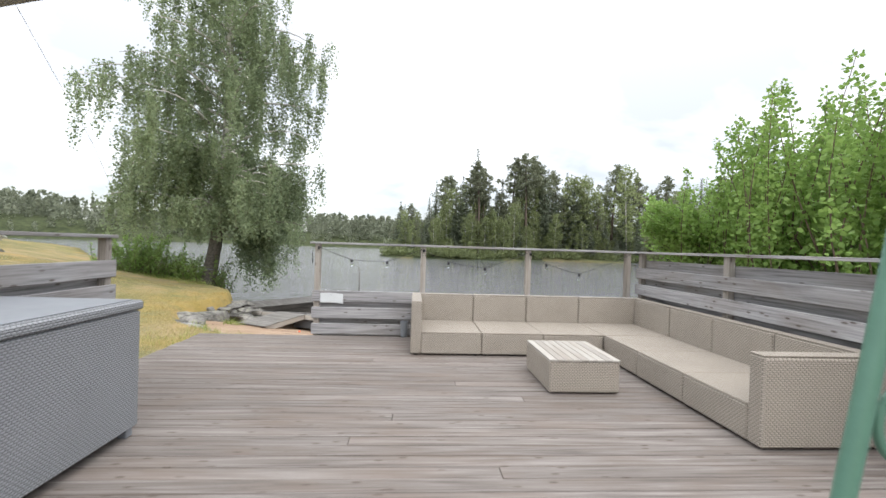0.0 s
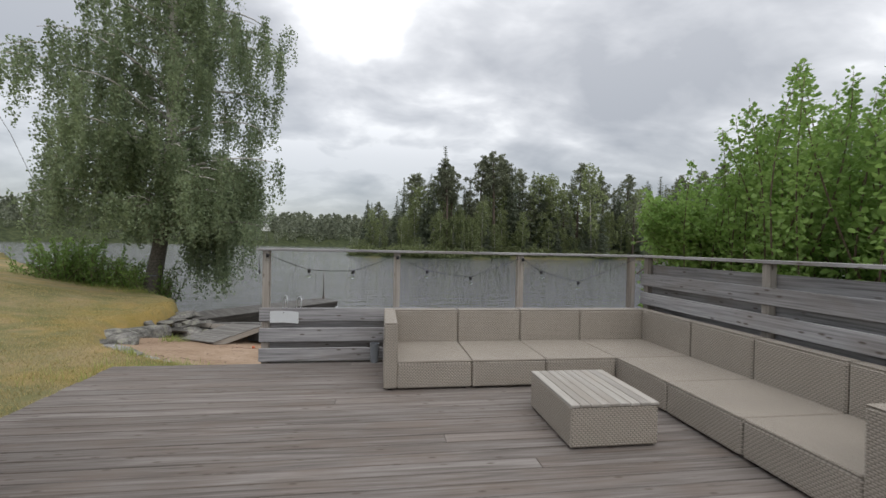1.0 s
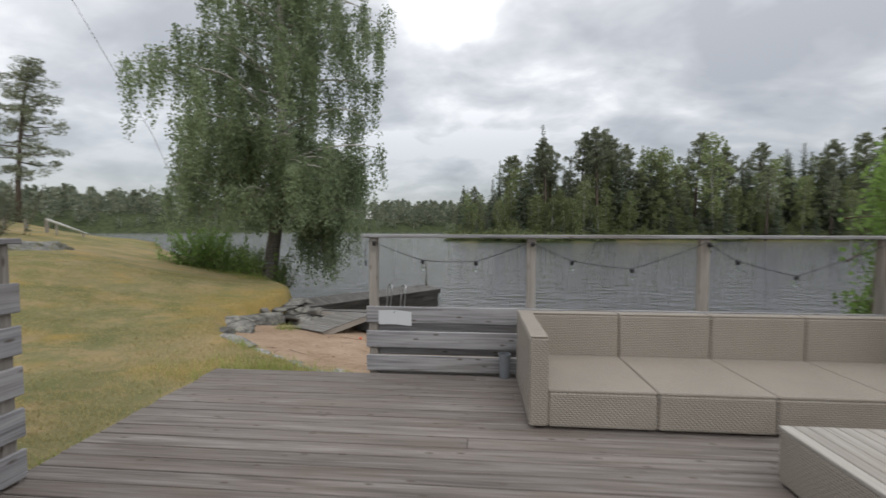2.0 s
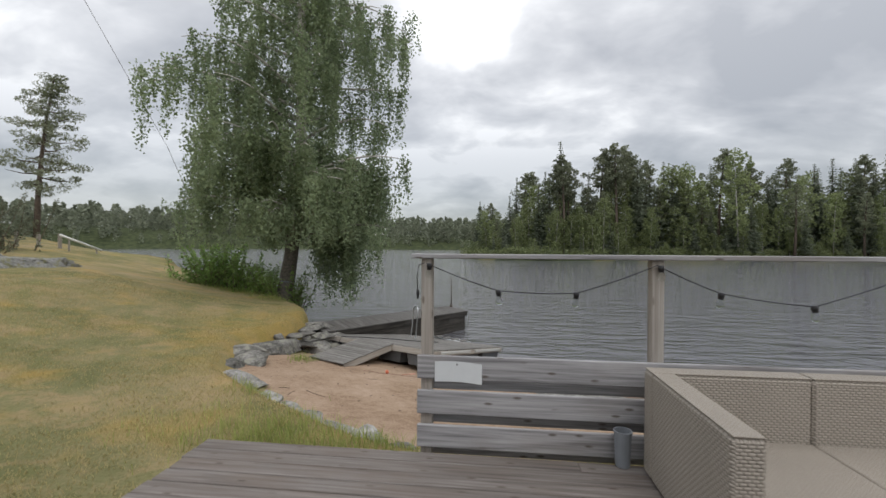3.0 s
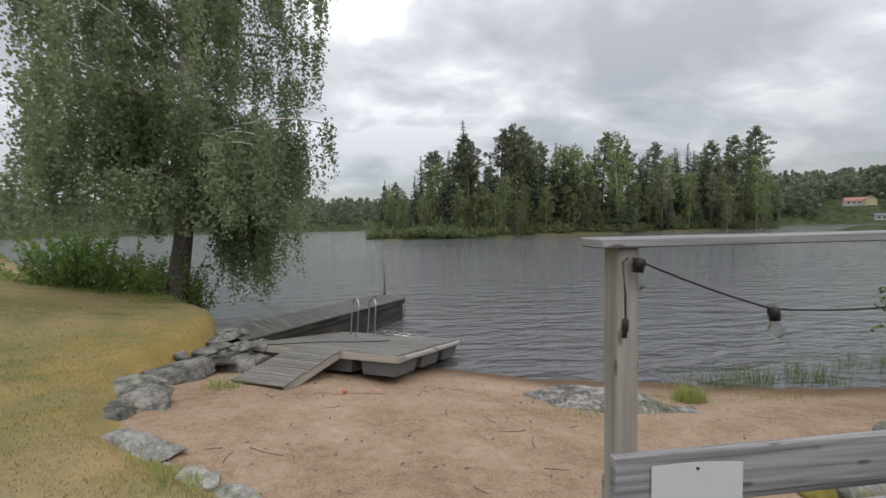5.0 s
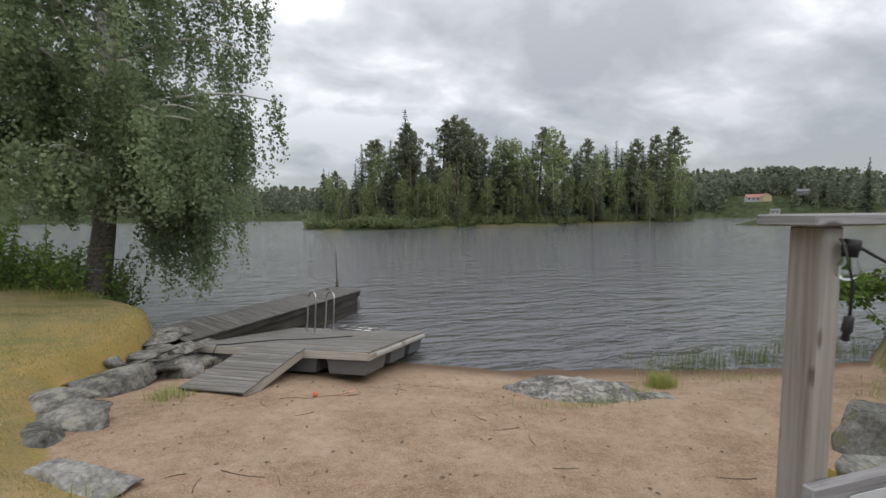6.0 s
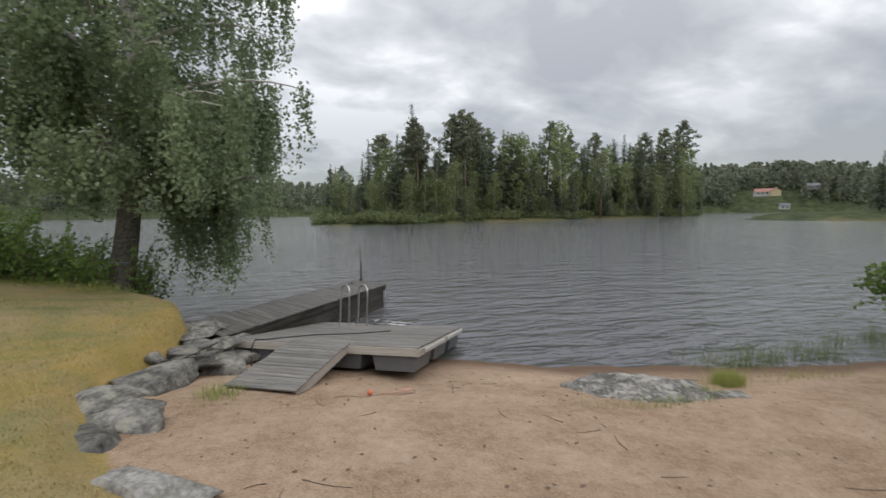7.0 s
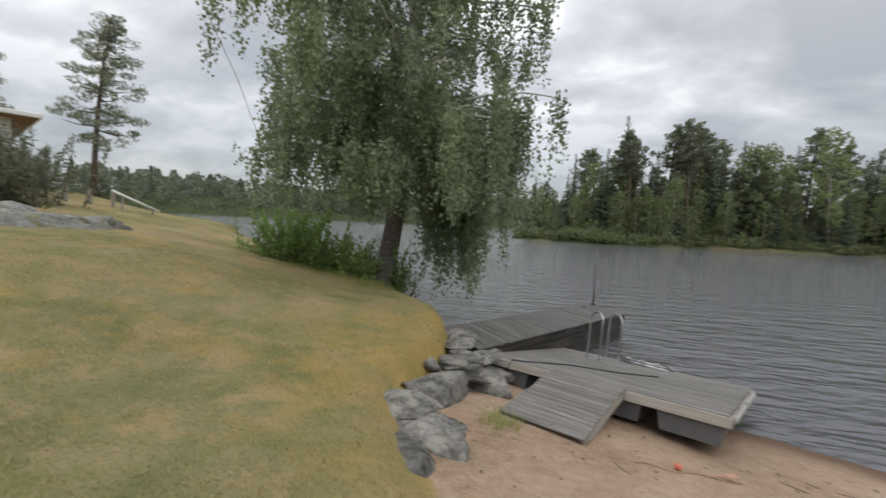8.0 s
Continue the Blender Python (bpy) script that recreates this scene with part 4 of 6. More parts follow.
ladder = thing("bathing_ladder", "steel bathing ladder with two curved handrails on the dock", "ladder", DOCK @ Matrix.Translation((0.95, 1.95, 0)) @ Matrix.Rotation(radians(62), 4, "Z"))
for k in (0, 1):
    x = k * 0.42
    hoop = [(x, 0.0, 0.0), (x, 0.0, 0.66)] + [(x, 0.14 - 0.14 * math.cos(a), 0.66 + 0.13 * math.sin(a)) for a in np.linspace(0.2, math.pi - 0.2, 11)] + [(x, 0.28, 0.66), (x, 0.29, 0.16), (x, 0.31, 0.02)]
    part("handrail", Geo().tube(hoop, 0.0155, 10), STEEL, ladder, smooth=True)
    part("foot_plate", Geo().lathe([(0.04, 0.0), (0.04, 0.006)], 12, pose(x, 0.0, 0.001)), STEEL, ladder)
    part("foot_plate", Geo().lathe([(0.04, 0.0), (0.04, 0.006)], 12, pose(x, 0.31, 0.001)), STEEL, ladder)
FOLDED = pose(0.46, 0.05, 0.05, 0, 4, -48)
for k in (0, 1):
    part("stringer", Geo().tube([(0.0, 0.38 * k, 0.0), (0.95, 0.38 * k, 0.0)], 0.015, 8, FOLDED), STEEL, ladder, smooth=True)
for k in range(4):
    part("rung", Geo().box((0.12 + k * 0.22, -0.02, 0.016), (0.20 + k * 0.22, 0.40, 0.040), 0.005, FOLDED, along=1), JETTY, ladder, "weathered wooden rung")

hose = thing("rope", "dark rope lying across the dock boards", "rope", DOCK)
part("line", Geo().tube([(0.42, -0.32, -0.37), (0.50, -0.14, -0.34), (0.42, -0.05, -0.10), (0.46, -0.036, 0.010), (0.60, 0.10, 0.010), (0.95, 0.72, 0.010), (1.54, 1.05, 0.010), (1.95, 1.55, 0.010)], 0.009, 6), BLACK, hose, smooth=True)

# ---- fixed pier ----
root_p, end_p = Vector((-4.44, 12.19, -0.71)), Vector((-1.64, 16.65, -0.87))
way = end_p - root_p
PIER = Matrix.Translation(root_p) @ pose(0, 0, 0, 0, -math.degrees(math.asin(way.z / way.length)), math.degrees(math.atan2(way.y, way.x)))
pier = thing("pier", "dark grey wooden pier on a crib, leaning up over the water", "pier", PIER)
PL, PW = way.length, 1.22
SKEW = Matrix(((1, 0.42, 0, 0), (0, 1, 0, 0), (0, 0, 1, 0), (0, 0, 0, 1)))
rng = random.Random(12)
for k in range(45):
    a = PL * (k - 3) / 42
    part("plank", Geo().box((a + 0.003, -0.03 + rng.uniform(-0.01, 0.01), -0.026), (a + PL / 42 - 0.003, PW + rng.uniform(-0.02, 0.02), rng.uniform(-0.002, 0.002)), 0.003, SKEW, along=1), PIER_WOOD, pier)
part("edge_beam", Geo().box((0.0, 0.0, -0.16), (PL - 0.02, 0.05, -0.027)), TARRED, pier)
part("edge_beam", Geo().box((0.0, PW - 0.09, -0.16), (PL + 0.5, PW - 0.04, -0.027)), TARRED, pier)
for k in range(3):
    part("side_board", Geo().box((0.35 + 0.5 * k, 0.035, -0.37 - 0.21 * k), (PL - 0.10, 0.062, -0.165 - 0.21 * k), 0.005), TARRED, pier, "dark stained crib board")
part("end_board", Geo().box((PL - 0.14, 0.07, -0.85), (PL - 0.10, PW - 0.1, -0.03), 0.005, SKEW), TARRED, pier)
part("side_board", Geo().box((0.2, PW - 0.11, -0.85), (PL - 0.10, PW - 0.075, -0.165), 0.005), TARRED, pier)
part("crib_stone", Geo().box((1.2, 0.063, -0.95), (PL - 0.16, PW - 0.115, -0.175), 0.03), STONE_DARK, pier)
part("pole", Geo().tube([(PL + 0.36, PW - 0.25, -0.03), (PL + 0.36, PW - 0.25, 0.36), (PL + 0.34, PW - 0.24, 1.05)], [0.026, 0.018, 0.011], 8), RUST, pier, "thin dark iron pole", smooth=True)
part("pole_foot", Geo().lathe([(0.05, 0.001), (0.05, 0.05), (0.03, 0.09)], 10, pose(PL + 0.36, PW - 0.25, 0)), RUST, pier)
part("mooring_ring", Geo().tube([(PL - 0.22 + 0.05 * math.cos(a), PW - 0.28 + 0.05 * math.sin(a), 0.012) for a in np.linspace(0, 2 * math.pi, 13)], 0.008, 6), RUST, pier, smooth=True)
for k in (0, 1):
    part("chain", Geo().tube([(PL + 0.015 - 0.0 * k, 0.04 + 0.05 * k, -0.02), (PL + 0.03, 0.04 + 0.05 * k, -0.35), (PL + 0.01 + 0.03 * k, 0.05 + 0.04 * k, -0.74)], 0.009, 6), STEEL, pier, smooth=True)

# ---- small things on the sand ----
buoy = thing("toy_ball", "small orange plastic ball lying on the sand", "ball", pose(-2.62, 9.72, height(-2.62, 9.72) + 0.03))
part("ball", Geo().lathe([(0.004, -0.032), (0.020, -0.027), (0.030, -0.011), (0.032, 0.004), (0.027, 0.018), (0.014, 0.029), (0.004, 0.032)], 14), ORANGE, buoy, smooth=True)
spade = thing("toy_spade", "faded salmon plastic toy spade lying on the sand", "toy", pose(-2.36, 9.70, height(-2.36, 9.70) + 0.006, 0, 0, 20))
part("handle", Geo().tube([(0, 0, 0.008), (0.14, 0, 0.008)], 0.008, 8), SALMON, spade, smooth=True)
part("blade", Geo().box((0.14, -0.03, 0.002), (0.23, 0.03, 0.012), 0.004), SALMON, spade)
cord = thing("cord", "faded red cord lying loose on the sand", "cord")
pts = [(-3.0 + 0.09 * k, 9.62 + 0.05 * math.sin(k * 1.3) + 0.012 * k) for k in range(11)]
part("line", Geo().tube([(x, y, height(x, y) + 0.004) for x, y in pts], 0.004, 6), plain("faded_red_cord", (0.27, 0.15, 0.11), 0.8), cord, smooth=True)
rng = random.Random(21)
for n in range(26):
    x, y = rng.uniform(-3.6, 2.4), rng.uniform(6.6, 10.2)
    if edge_distance(np.array([x]), np.array([y]))[0] > -0.4 or (0 < x < 1.4 and y > 8.8):
        continue
    a, l = rng.uniform(0, 6.3), rng.uniform(0.10, 0.34)
    bend = rng.uniform(-0.4, 0.4)
    pts = [(x + l * t * math.cos(a + bend * t), y + l * t * math.sin(a + bend * t)) for t in (0, 0.33, 0.66, 1)]
    t = thing("twig", "thin dry brown twig lying on the sand", "twig", group="twigs on the sand")
    part("stick", Geo().tube([(px, py, height(px, py) + 0.003) for px, py in pts], [0.005, 0.004, 0.003, 0.002], 5), TWIG, t, smooth=True)

# ---- plants ----


def leaf_quads(c, along, across, length, width):
    """Rhombic leaves: centres, unit axes and sizes, as numpy arrays, to verts and quads."""
    l, w = (np.asarray(v, dtype=float).reshape(-1, 1) if np.ndim(v) else v for v in (length, width))
    verts = np.stack([c - along * l * 0.5, c + across * w * 0.5 - along * l * 0.05, c + along * l * 0.5, c - across * w * 0.5 - along * l * 0.05], 1)
    return verts.reshape(-1, 3), np.arange(len(c) * 4).reshape(-1, 4)


def unit(v):
    return v / np.maximum(np.linalg.norm(v, axis=1, keepdims=True), 1e-9)


def axes(rs, n, lean=(0, 0, 0), spread=1.0):
    a = unit(rs.normal(size=(n, 3)) * spread + np.array(lean))
    b = unit(np.cross(a, rs.normal(size=(n, 3))))
    return a, b


def blobs(rs, centres, radii, count, squash=1.0):
    """Points in soft balls, denser near their skins."""
    k = rs.randint(0, len(centres), count)
    d = unit(rs.normal(size=(count, 3)))
    r = (0.45 + 0.55 * rs.rand(count)) ** 0.8
    off = d * (np.asarray(radii)[k] * r)[:, None]
    off[:, 2] *= squash
    return np.asarray(centres)[k] + off


# -- the weeping birch on the shore --
birch = thing("weeping_birch", "tall weeping birch with hanging leafy twigs on the shore", "tree")
rs = np.random.RandomState(5)
BX, BY, BZ = -7.38, 15.42, -0.50
trunk_line = [(BX - 0.02, BY, BZ - 0.1), (BX, BY, BZ + 0.25), (BX + 0.20, BY + 0.02, 1.0), (BX + 0.36, BY + 0.05, 2.6), (BX + 0.46, BY + 0.1, 4.6), (BX + 0.50, BY + 0.1, 7.0), (BX + 0.45, BY + 0.15, 10.0), (BX + 0.5, BY + 0.1, 13.6)]
part("trunk", Geo().tube(trunk_line, [0.34, 0.25, 0.21, 0.185, 0.165, 0.14, 0.09, 0.02], 14), BIRCH_BARK, birch, "dark furrowed trunk turning white above", smooth=True)
part("rope_band", Geo().tube([(BX + 0.04 + 0.245 * math.cos(a), BY + 0.01 + 0.245 * math.sin(a), 0.12 + 0.01 * math.sin(3 * a)) for a in np.linspace(0, 2 * math.pi, 25)], 0.012, 6), plain("blue_grey_rope", (0.16, 0.2, 0.25), 0.8), birch, "blue-grey rope tied round the trunk", smooth=True)
tl = np.array(trunk_line)


def trunk_at(z):
    return np.array([np.interp(z, tl[:, 2], tl[:, 0]), np.interp(z, tl[:, 2], tl[:, 1]), z])


def crown_radius(z):
    return np.interp(z, [0.8, 2.0, 4.0, 7.0, 9.0, 11.5, 14.2], [2.6, 3.3, 3.55, 3.45, 2.9, 1.9, 0.5])


limbs = []
golden = 2.39996
for k in range(54):
    z0 = 1.5 + 11.3 * (k / 53.0) ** 0.95
    limbs.append((z0, k * golden + rs.uniform(-0.3, 0.3), rs.uniform(0.72, 1.06), rs.uniform(0.3, 1.2), 1.0))
RIGHT = math.atan2(0.45, 0.89)
for da, z0, reach in ((0.0, 2.0, 0.66), (0.22, 2.5, 0.80), (-0.30, 2.3, 0.60), (-0.1, 3.0, 0.90)):
    limbs.append((z0, RIGHT + da, reach, 0.45, 2.6))
for k in range(22):
    limbs.append((rs.uniform(1.7, 4.4), k * 0.2856 + rs.uniform(-0.2, 0.2), rs.uniform(0.6, 1.05), rs.uniform(0.3, 0.9), 1.0))
for da, z0, reach in ((0.0, 8.0, 1.2), (0.3, 8.8, 1.3), (-0.3, 7.2, 1.12)):
    limbs.append((z0, RIGHT + da, reach, 0.9, 1.0))
for da, z0, reach in ((0.0, 5.6, 1.28), (0.12, 5.2, 1.15), (-0.15, 6.2, 1.2), (0.1, 2.0, 0.95), (-0.25, 2.4, 0.98)):
    limbs.append((z0, RIGHT + math.pi + da, reach, 0.9, 1.0))
starts, lens = [], []
for z0, ang, reach, climb, hang in limbs:
    p0 = trunk_at(z0)
    r = crown_radius(z0 + climb) * reach
    dirn = np.array([math.cos(ang), math.sin(ang), 0])
    side = np.array([-dirn[1], dirn[0], 0])
    line = []
    for t in np.linspace(0, 1, 9):
        line.append(p0 + dirn * r * t + np.array([0, 0, climb * (1.7 * t - 1.15 * t * t * t)]) + side * 0.18 * math.sin(3 * t + z0))
    part("limb", Geo().tube([tuple(p) for p in line], list(np.linspace(0.055, 0.008, 9)), 6), BIRCH_BARK, birch, smooth=True)
    line = np.array(line)
    # twigs hang in bunches along the limb, with gaps between the bunches
    bunches = []
    for j in range(int(2.0 + 1.35 * r)):
        t = 0.2 + 0.8 * (j + rs.uniform(0.2, 0.9)) / int(2.0 + 1.35 * r)
        bunches.append((min(t, 1.0), rs.normal() * 0.34 * (0.3 + t), rs.uniform(0.8, 2.2)))
    for j in range(int((16 + 8.5 * r) * (1.0 if hang == 1.0 else 1.6))):
        t, off, drop = bunches[j % len(bunches)]
        p = np.array([np.interp(t * 8, range(9), line[:, i]) for i in range(3)])
        p = p + side * (off + rs.normal() * 0.12) + dirn * rs.normal() * 0.11 + np.array([0, 0, rs.uniform(-0.1, 0.2) - 0.25 * abs(off)])
        length = drop * (0.25 + 0.85 * rs.rand() ** 1.3) * (0.7 + 0.55 * t) * (1.0 if hang == 1.0 else 1.9)
        floor = rs.uniform(1.0, 1.75) if hang == 1.0 else rs.uniform(-0.75, 0.2)
        length = min(length, p[2] - floor)
        if length > 0.15:
            starts.append(p)
            lens.append(length)
starts, lens = np.array(starts), np.array(lens)
per = np.maximum(6, (lens / 0.0195).astype(int))
which = np.repeat(np.arange(len(starts)), per)
frac = np.concatenate([np.linspace(0, 1, n) for n in per])
sway = rs.normal(size=(len(starts), 2)) * 0.09
pos = starts[which].copy()
pos[:, :2] += sway[which] * (frac ** 1.5)[:, None]
pos[:, 2] -= lens[which] * frac
n_leaf = len(pos)
pos += rs.normal(size=(n_leaf, 3)) * np.array([0.062, 0.062, 0.05])
# leaves on the short inner twigs
inner = np.array([trunk_at(z) for z in rs.uniform(2.2, 12.5, 12000)])
inner[:, :2] += rs.normal(size=(12000, 2)) * 0.8
pos = np.concatenate([pos[rs.rand(n_leaf) < 0.88], inner])
n_leaf = len(pos)
la, lb = axes(rs, n_leaf, (0, 0, -0.5), 0.7)
size = rs.uniform(0.064, 0.110, n_leaf)
part("leaves", raw_mesh("leaves", *leaf_quads(pos, la, lb, size, size * 0.72), BIRCH_LEAF), BIRCH_LEAF, birch)
twigs_v, twigs_f = [], []
for i in range(0, len(starts), 1):
    p, e = starts[i], starts[i] + np.array([sway[i, 0], sway[i, 1], -lens[i]])
    b = len(twigs_v)
    twigs_v += [p + (0.002, 0, 0), p - (0.002, 0, 0), e - (0.001, 0, 0), e + (0.001, 0, 0)]
    twigs_f.append((b, b + 1, b + 2, b + 3))
tagged(part("twig_spray", raw_mesh("twig_spray", twigs_v, twigs_f, TWIG), TWIG, birch), kind="stuff")


# -- leafy shrubs --
def shrub(name, label, shoots, leaf_mat, seed, leaf_len, leaf_wide, spacing, spread, base_r=0.02):
    """Upright shoots with alternate leaves; shoots: (foot, tip) pairs."""
    s = thing(name, label, "shrub")
    rs = np.random.RandomState(seed)
    wood_geo, cs, al, ac, sz = Geo(), [], [], [], []
    for foot, tip in shoots:
        foot, tip = np.array(foot, dtype=float), np.array(tip, dtype=float)
        mid = (foot + tip) / 2 + rs.normal(size=3) * 0.12 * np.linalg.norm(tip - foot) * np.array([1, 1, 0.3])
        ts = np.linspace(0, 1, 7)
        line = np.array([(1 - t) ** 2 * foot + 2 * t * (1 - t) * mid + t * t * tip for t in ts])
        wood_geo.tube([tuple(p) for p in line], list(np.linspace(base_r, 0.003, 7)), 5)
        n = max(4, int(np.linalg.norm(tip - foot) / spacing))
        t = rs.rand(n) ** 0.8
        p = np.stack([np.interp(t * 6, range(7), line[:, i]) for i in range(3)], 1)
        out = unit(rs.normal(size=(n, 3)) + np.array([0, 0, 0.15]))
        off = spread * (1.15 - t)[:, None] * rs.rand(n, 1) + 0.03
        cs.append(p + out * off)
        a = unit(out + rs.normal(size=(n, 3)) * 0.35)
        al.append(a)
        ac.append(unit(np.cross(a, rs.normal(size=(n, 3)) * 0.7 + np.array([0.5, 0, 0.9]))))
        sz.append(rs.uniform(0.7, 1.15, n) * (0.75 + 0.3 * (1 - t)))
    tagged(part("stem_spray", wood_geo, TWIG, s, smooth=True), kind="stuff")
    c, a, b, z = np.concatenate(cs), np.concatenate(al), np.concatenate(ac), np.concatenate(sz)[:, None]
    l, w = leaf_len * z, leaf_wide * z
    nrm = np.cross(a, b) * 0.10 * l
    # six-cornered, slightly folded leaf of two quads
    verts = np.stack([c - a * l * 0.5, c + b * w * 0.42 - a * l * 0.18 + nrm, c + b * w * 0.40 + a * l * 0.22 + nrm, c + a * l * 0.5, c - b * w * 0.40 + a * l * 0.22 + nrm, c - b * w * 0.42 - a * l * 0.18 + nrm], 1).reshape(-1, 3)
    base = np.arange(len(c))[:, None] * 6
    faces = np.concatenate([base + np.array([0, 1, 2, 3]), base + np.array([0, 3, 4, 5])], 0)
    part("leaves", raw_mesh("leaves", verts, faces, leaf_mat), leaf_mat, s)
    return s


rs = np.random.RandomState(8)
shoots = []
for k in range(330):
    fx, fy = rs.uniform(4.4, 7.4), rs.uniform(2.6, 7.6)
    foot = (fx, fy, -0.4 if k % 3 == 0 else rs.uniform(0.0, 1.6))
    ang, sp = rs.uniform(0, 2 * math.pi), rs.uniform(0.1, 0.95)
    tx, ty = fx + sp * math.cos(ang), fy + sp * math.sin(ang)
    tx = max(tx, 3.75 + 0.35 * rs.rand())
    tx = max(tx, 0.76 * (ty - 1.1) + 0.3)
    # the outline falls from the middle of the bush towards the lake
    top = np.interp(ty - 0.55 * (tx - 4.5), [2.0, 3.6, 4.6, 5.3, 6.0, 7.0, 8.4], [3.1, 3.3, 3.45, 3.5, 3.05, 2.25, 1.25])
    shoots.append((foot, (tx, ty, top * rs.uniform(0.45, 1.0) ** 0.6)))
for k in range(50):
    shoots.append(((5.7 + rs.uniform(-0.4, 0.5), 6.8 + rs.uniform(-0.3, 0.4), rs.uniform(0.6, 1.2)), (lambda q: (0.67 * (q - 1.13) + rs.uniform(0.15, 0.9), q, rs.uniform(1.5, 2.1)))(rs.uniform(5.9, 7.0))))
shrub("alder_bush", "large bright green alder bush behind the fence", shoots, ALDER_LEAF, 3, 0.078, 0.060, 0.0098, 0.34, 0.012)

shoots = [((9.4, 10.4, height(9.4, 10.4) - 0.1), (7.9, 11.0, 0.0))]
for k in range(46):
    f = rs.rand()
    shoots.append(((9.2 - 1.6 * f, 10.5 + 0.4 * f, -0.35 + rs.uniform(-0.1, 0.3)), (6.95 + rs.uniform(0, 2.2), 11.0 + rs.uniform(-0.6, 0.6), -0.45 + rs.uniform(-0.45, 0.42))))
shrub("alder_bush", "leafy alder branch leaning out over the water", shoots, BUSH_LEAF, 13, 0.12, 0.10, 0.03, 0.2, 0.012)

rs = np.random.RandomState(18)
shoots = []
for k in range(90):
    fx, fy = -10.3 + rs.normal() * 0.45, 16.25 + rs.normal() * 0.35
    shoots.append(((fx, fy, height(fx, fy) - 0.05), (fx + rs.normal() * 0.4, fy + rs.normal() * 0.4, 0.35 + 1.0 * rs.rand() ** 0.7)))
shrub("shore_bush", "light green bush at the edge of the lawn", shoots, ALDER_LEAF, 4, 0.10, 0.07, 0.02, 0.22, 0.012)
shoots = []
for k in range(120):
    t = rs.rand()
    fx, fy = -9.6 + 2.0 * t + rs.normal() * 0.25, 16.5 - 1.1 * t + rs.normal() * 0.2
    shoots.append(((fx, fy, max(height(fx, fy), -0.9) - 0.05), (fx + rs.normal() * 0.35, fy + rs.normal() * 0.3, rs.uniform(-0.1, 0.75))))
shrub("shore_bush", "dark green low bushes under the birch", shoots, BUSH_LEAF, 6, 0.095, 0.065, 0.024, 0.22, 0.010)
shoots = []
for k in range(40):
    fx, fy = -7.15 + rs.normal() * 0.22, 15.55 + rs.normal() * 0.2
    shoots.append(((fx, fy, -0.8), (fx + rs.normal() * 0.25, fy + rs.normal() * 0.25, rs.uniform(-0.3, 0.5))))
shrub("shore_bush", "dark green shoots round the foot of the birch", shoots, BUSH_LEAF, 7, 0.085, 0.06, 0.024, 0.2, 0.010)
shoots = []
for k in range(120):
    fx, fy = -18.2 + rs.normal() * 0.7, 14.4 + rs.normal() * 0.7
    shoots.append(((fx, fy, height(fx, fy)), (fx + rs.normal() * 0.5, fy + rs.normal() * 0.5, 1.6 + 1.7 * rs.rand() ** 0.8)))
shrub("juniper_bush", "dark green juniper bush behind the rock", shoots, PINE_LEAF, 9, 0.15, 0.05, 0.02, 0.25, 0.015)


# -- trees of the island and the far shore --
def conifer(label, h, seed, ragged=0.25):
    t = thing("spruce_tree", label, "tree", group="trees on the island")
    rs = np.random.RandomState(seed)
    part("trunk", Geo().tube([(0, 0, -0.6), (0, 0, h * 0.5), (0, 0, h * 0.98)], [0.20, 0.13, 0.02], 6), BARK, t)
    cs, al, ac, sz = [], [], [], []
    z = h * 0.08
    while z < h * 0.99:
        r = (1 - z / h) ** 0.85 * h * 0.21 * rs.uniform(1 - ragged, 1.1) + 0.05
        for k in range(rs.randint(6, 9)):
            a = rs.uniform(0, 2 * math.pi)
            d = np.array([math.cos(a), math.sin(a), 0])
            rr = r * rs.uniform(0.6, 1.15)
            n = max(3, int(rr * 4.6))
            f = rs.rand(n)
            p = d * (f * rr)[:, None] + np.array([0, 0, z]) + np.stack([rs.normal(size=n) * 0.13, rs.normal(size=n) * 0.13, -0.28 * f * rr + 0.12 * f * f * rr + rs.normal(size=n) * 0.06], 1)
            cs.append(p)
            sz.append(np.full(n, 0.30 + 0.75 * min(1.0, 1.7 * (1 - z / h))))
            al.append(unit(d + rs.normal(size=(n, 3)) * 0.5 + np.array([0, 0, -0.35])))
            ac.append(unit(np.cross(al[-1], rs.normal(size=(n, 3)) * 0.6 + np.array([0, 0, 1.0]))))
        z += h * 0.0125 + 0.10
    c, a, b, q = np.concatenate(cs), np.concatenate(al), np.concatenate(ac), np.concatenate(sz)
    part("crown", raw_mesh("crown", *leaf_quads(c, a, b, q * rs.uniform(0.55, 1.0, len(c)), q * rs.uniform(0.28, 0.46, len(c))), SPRUCE_LEAF), SPRUCE_LEAF, t)
    return t


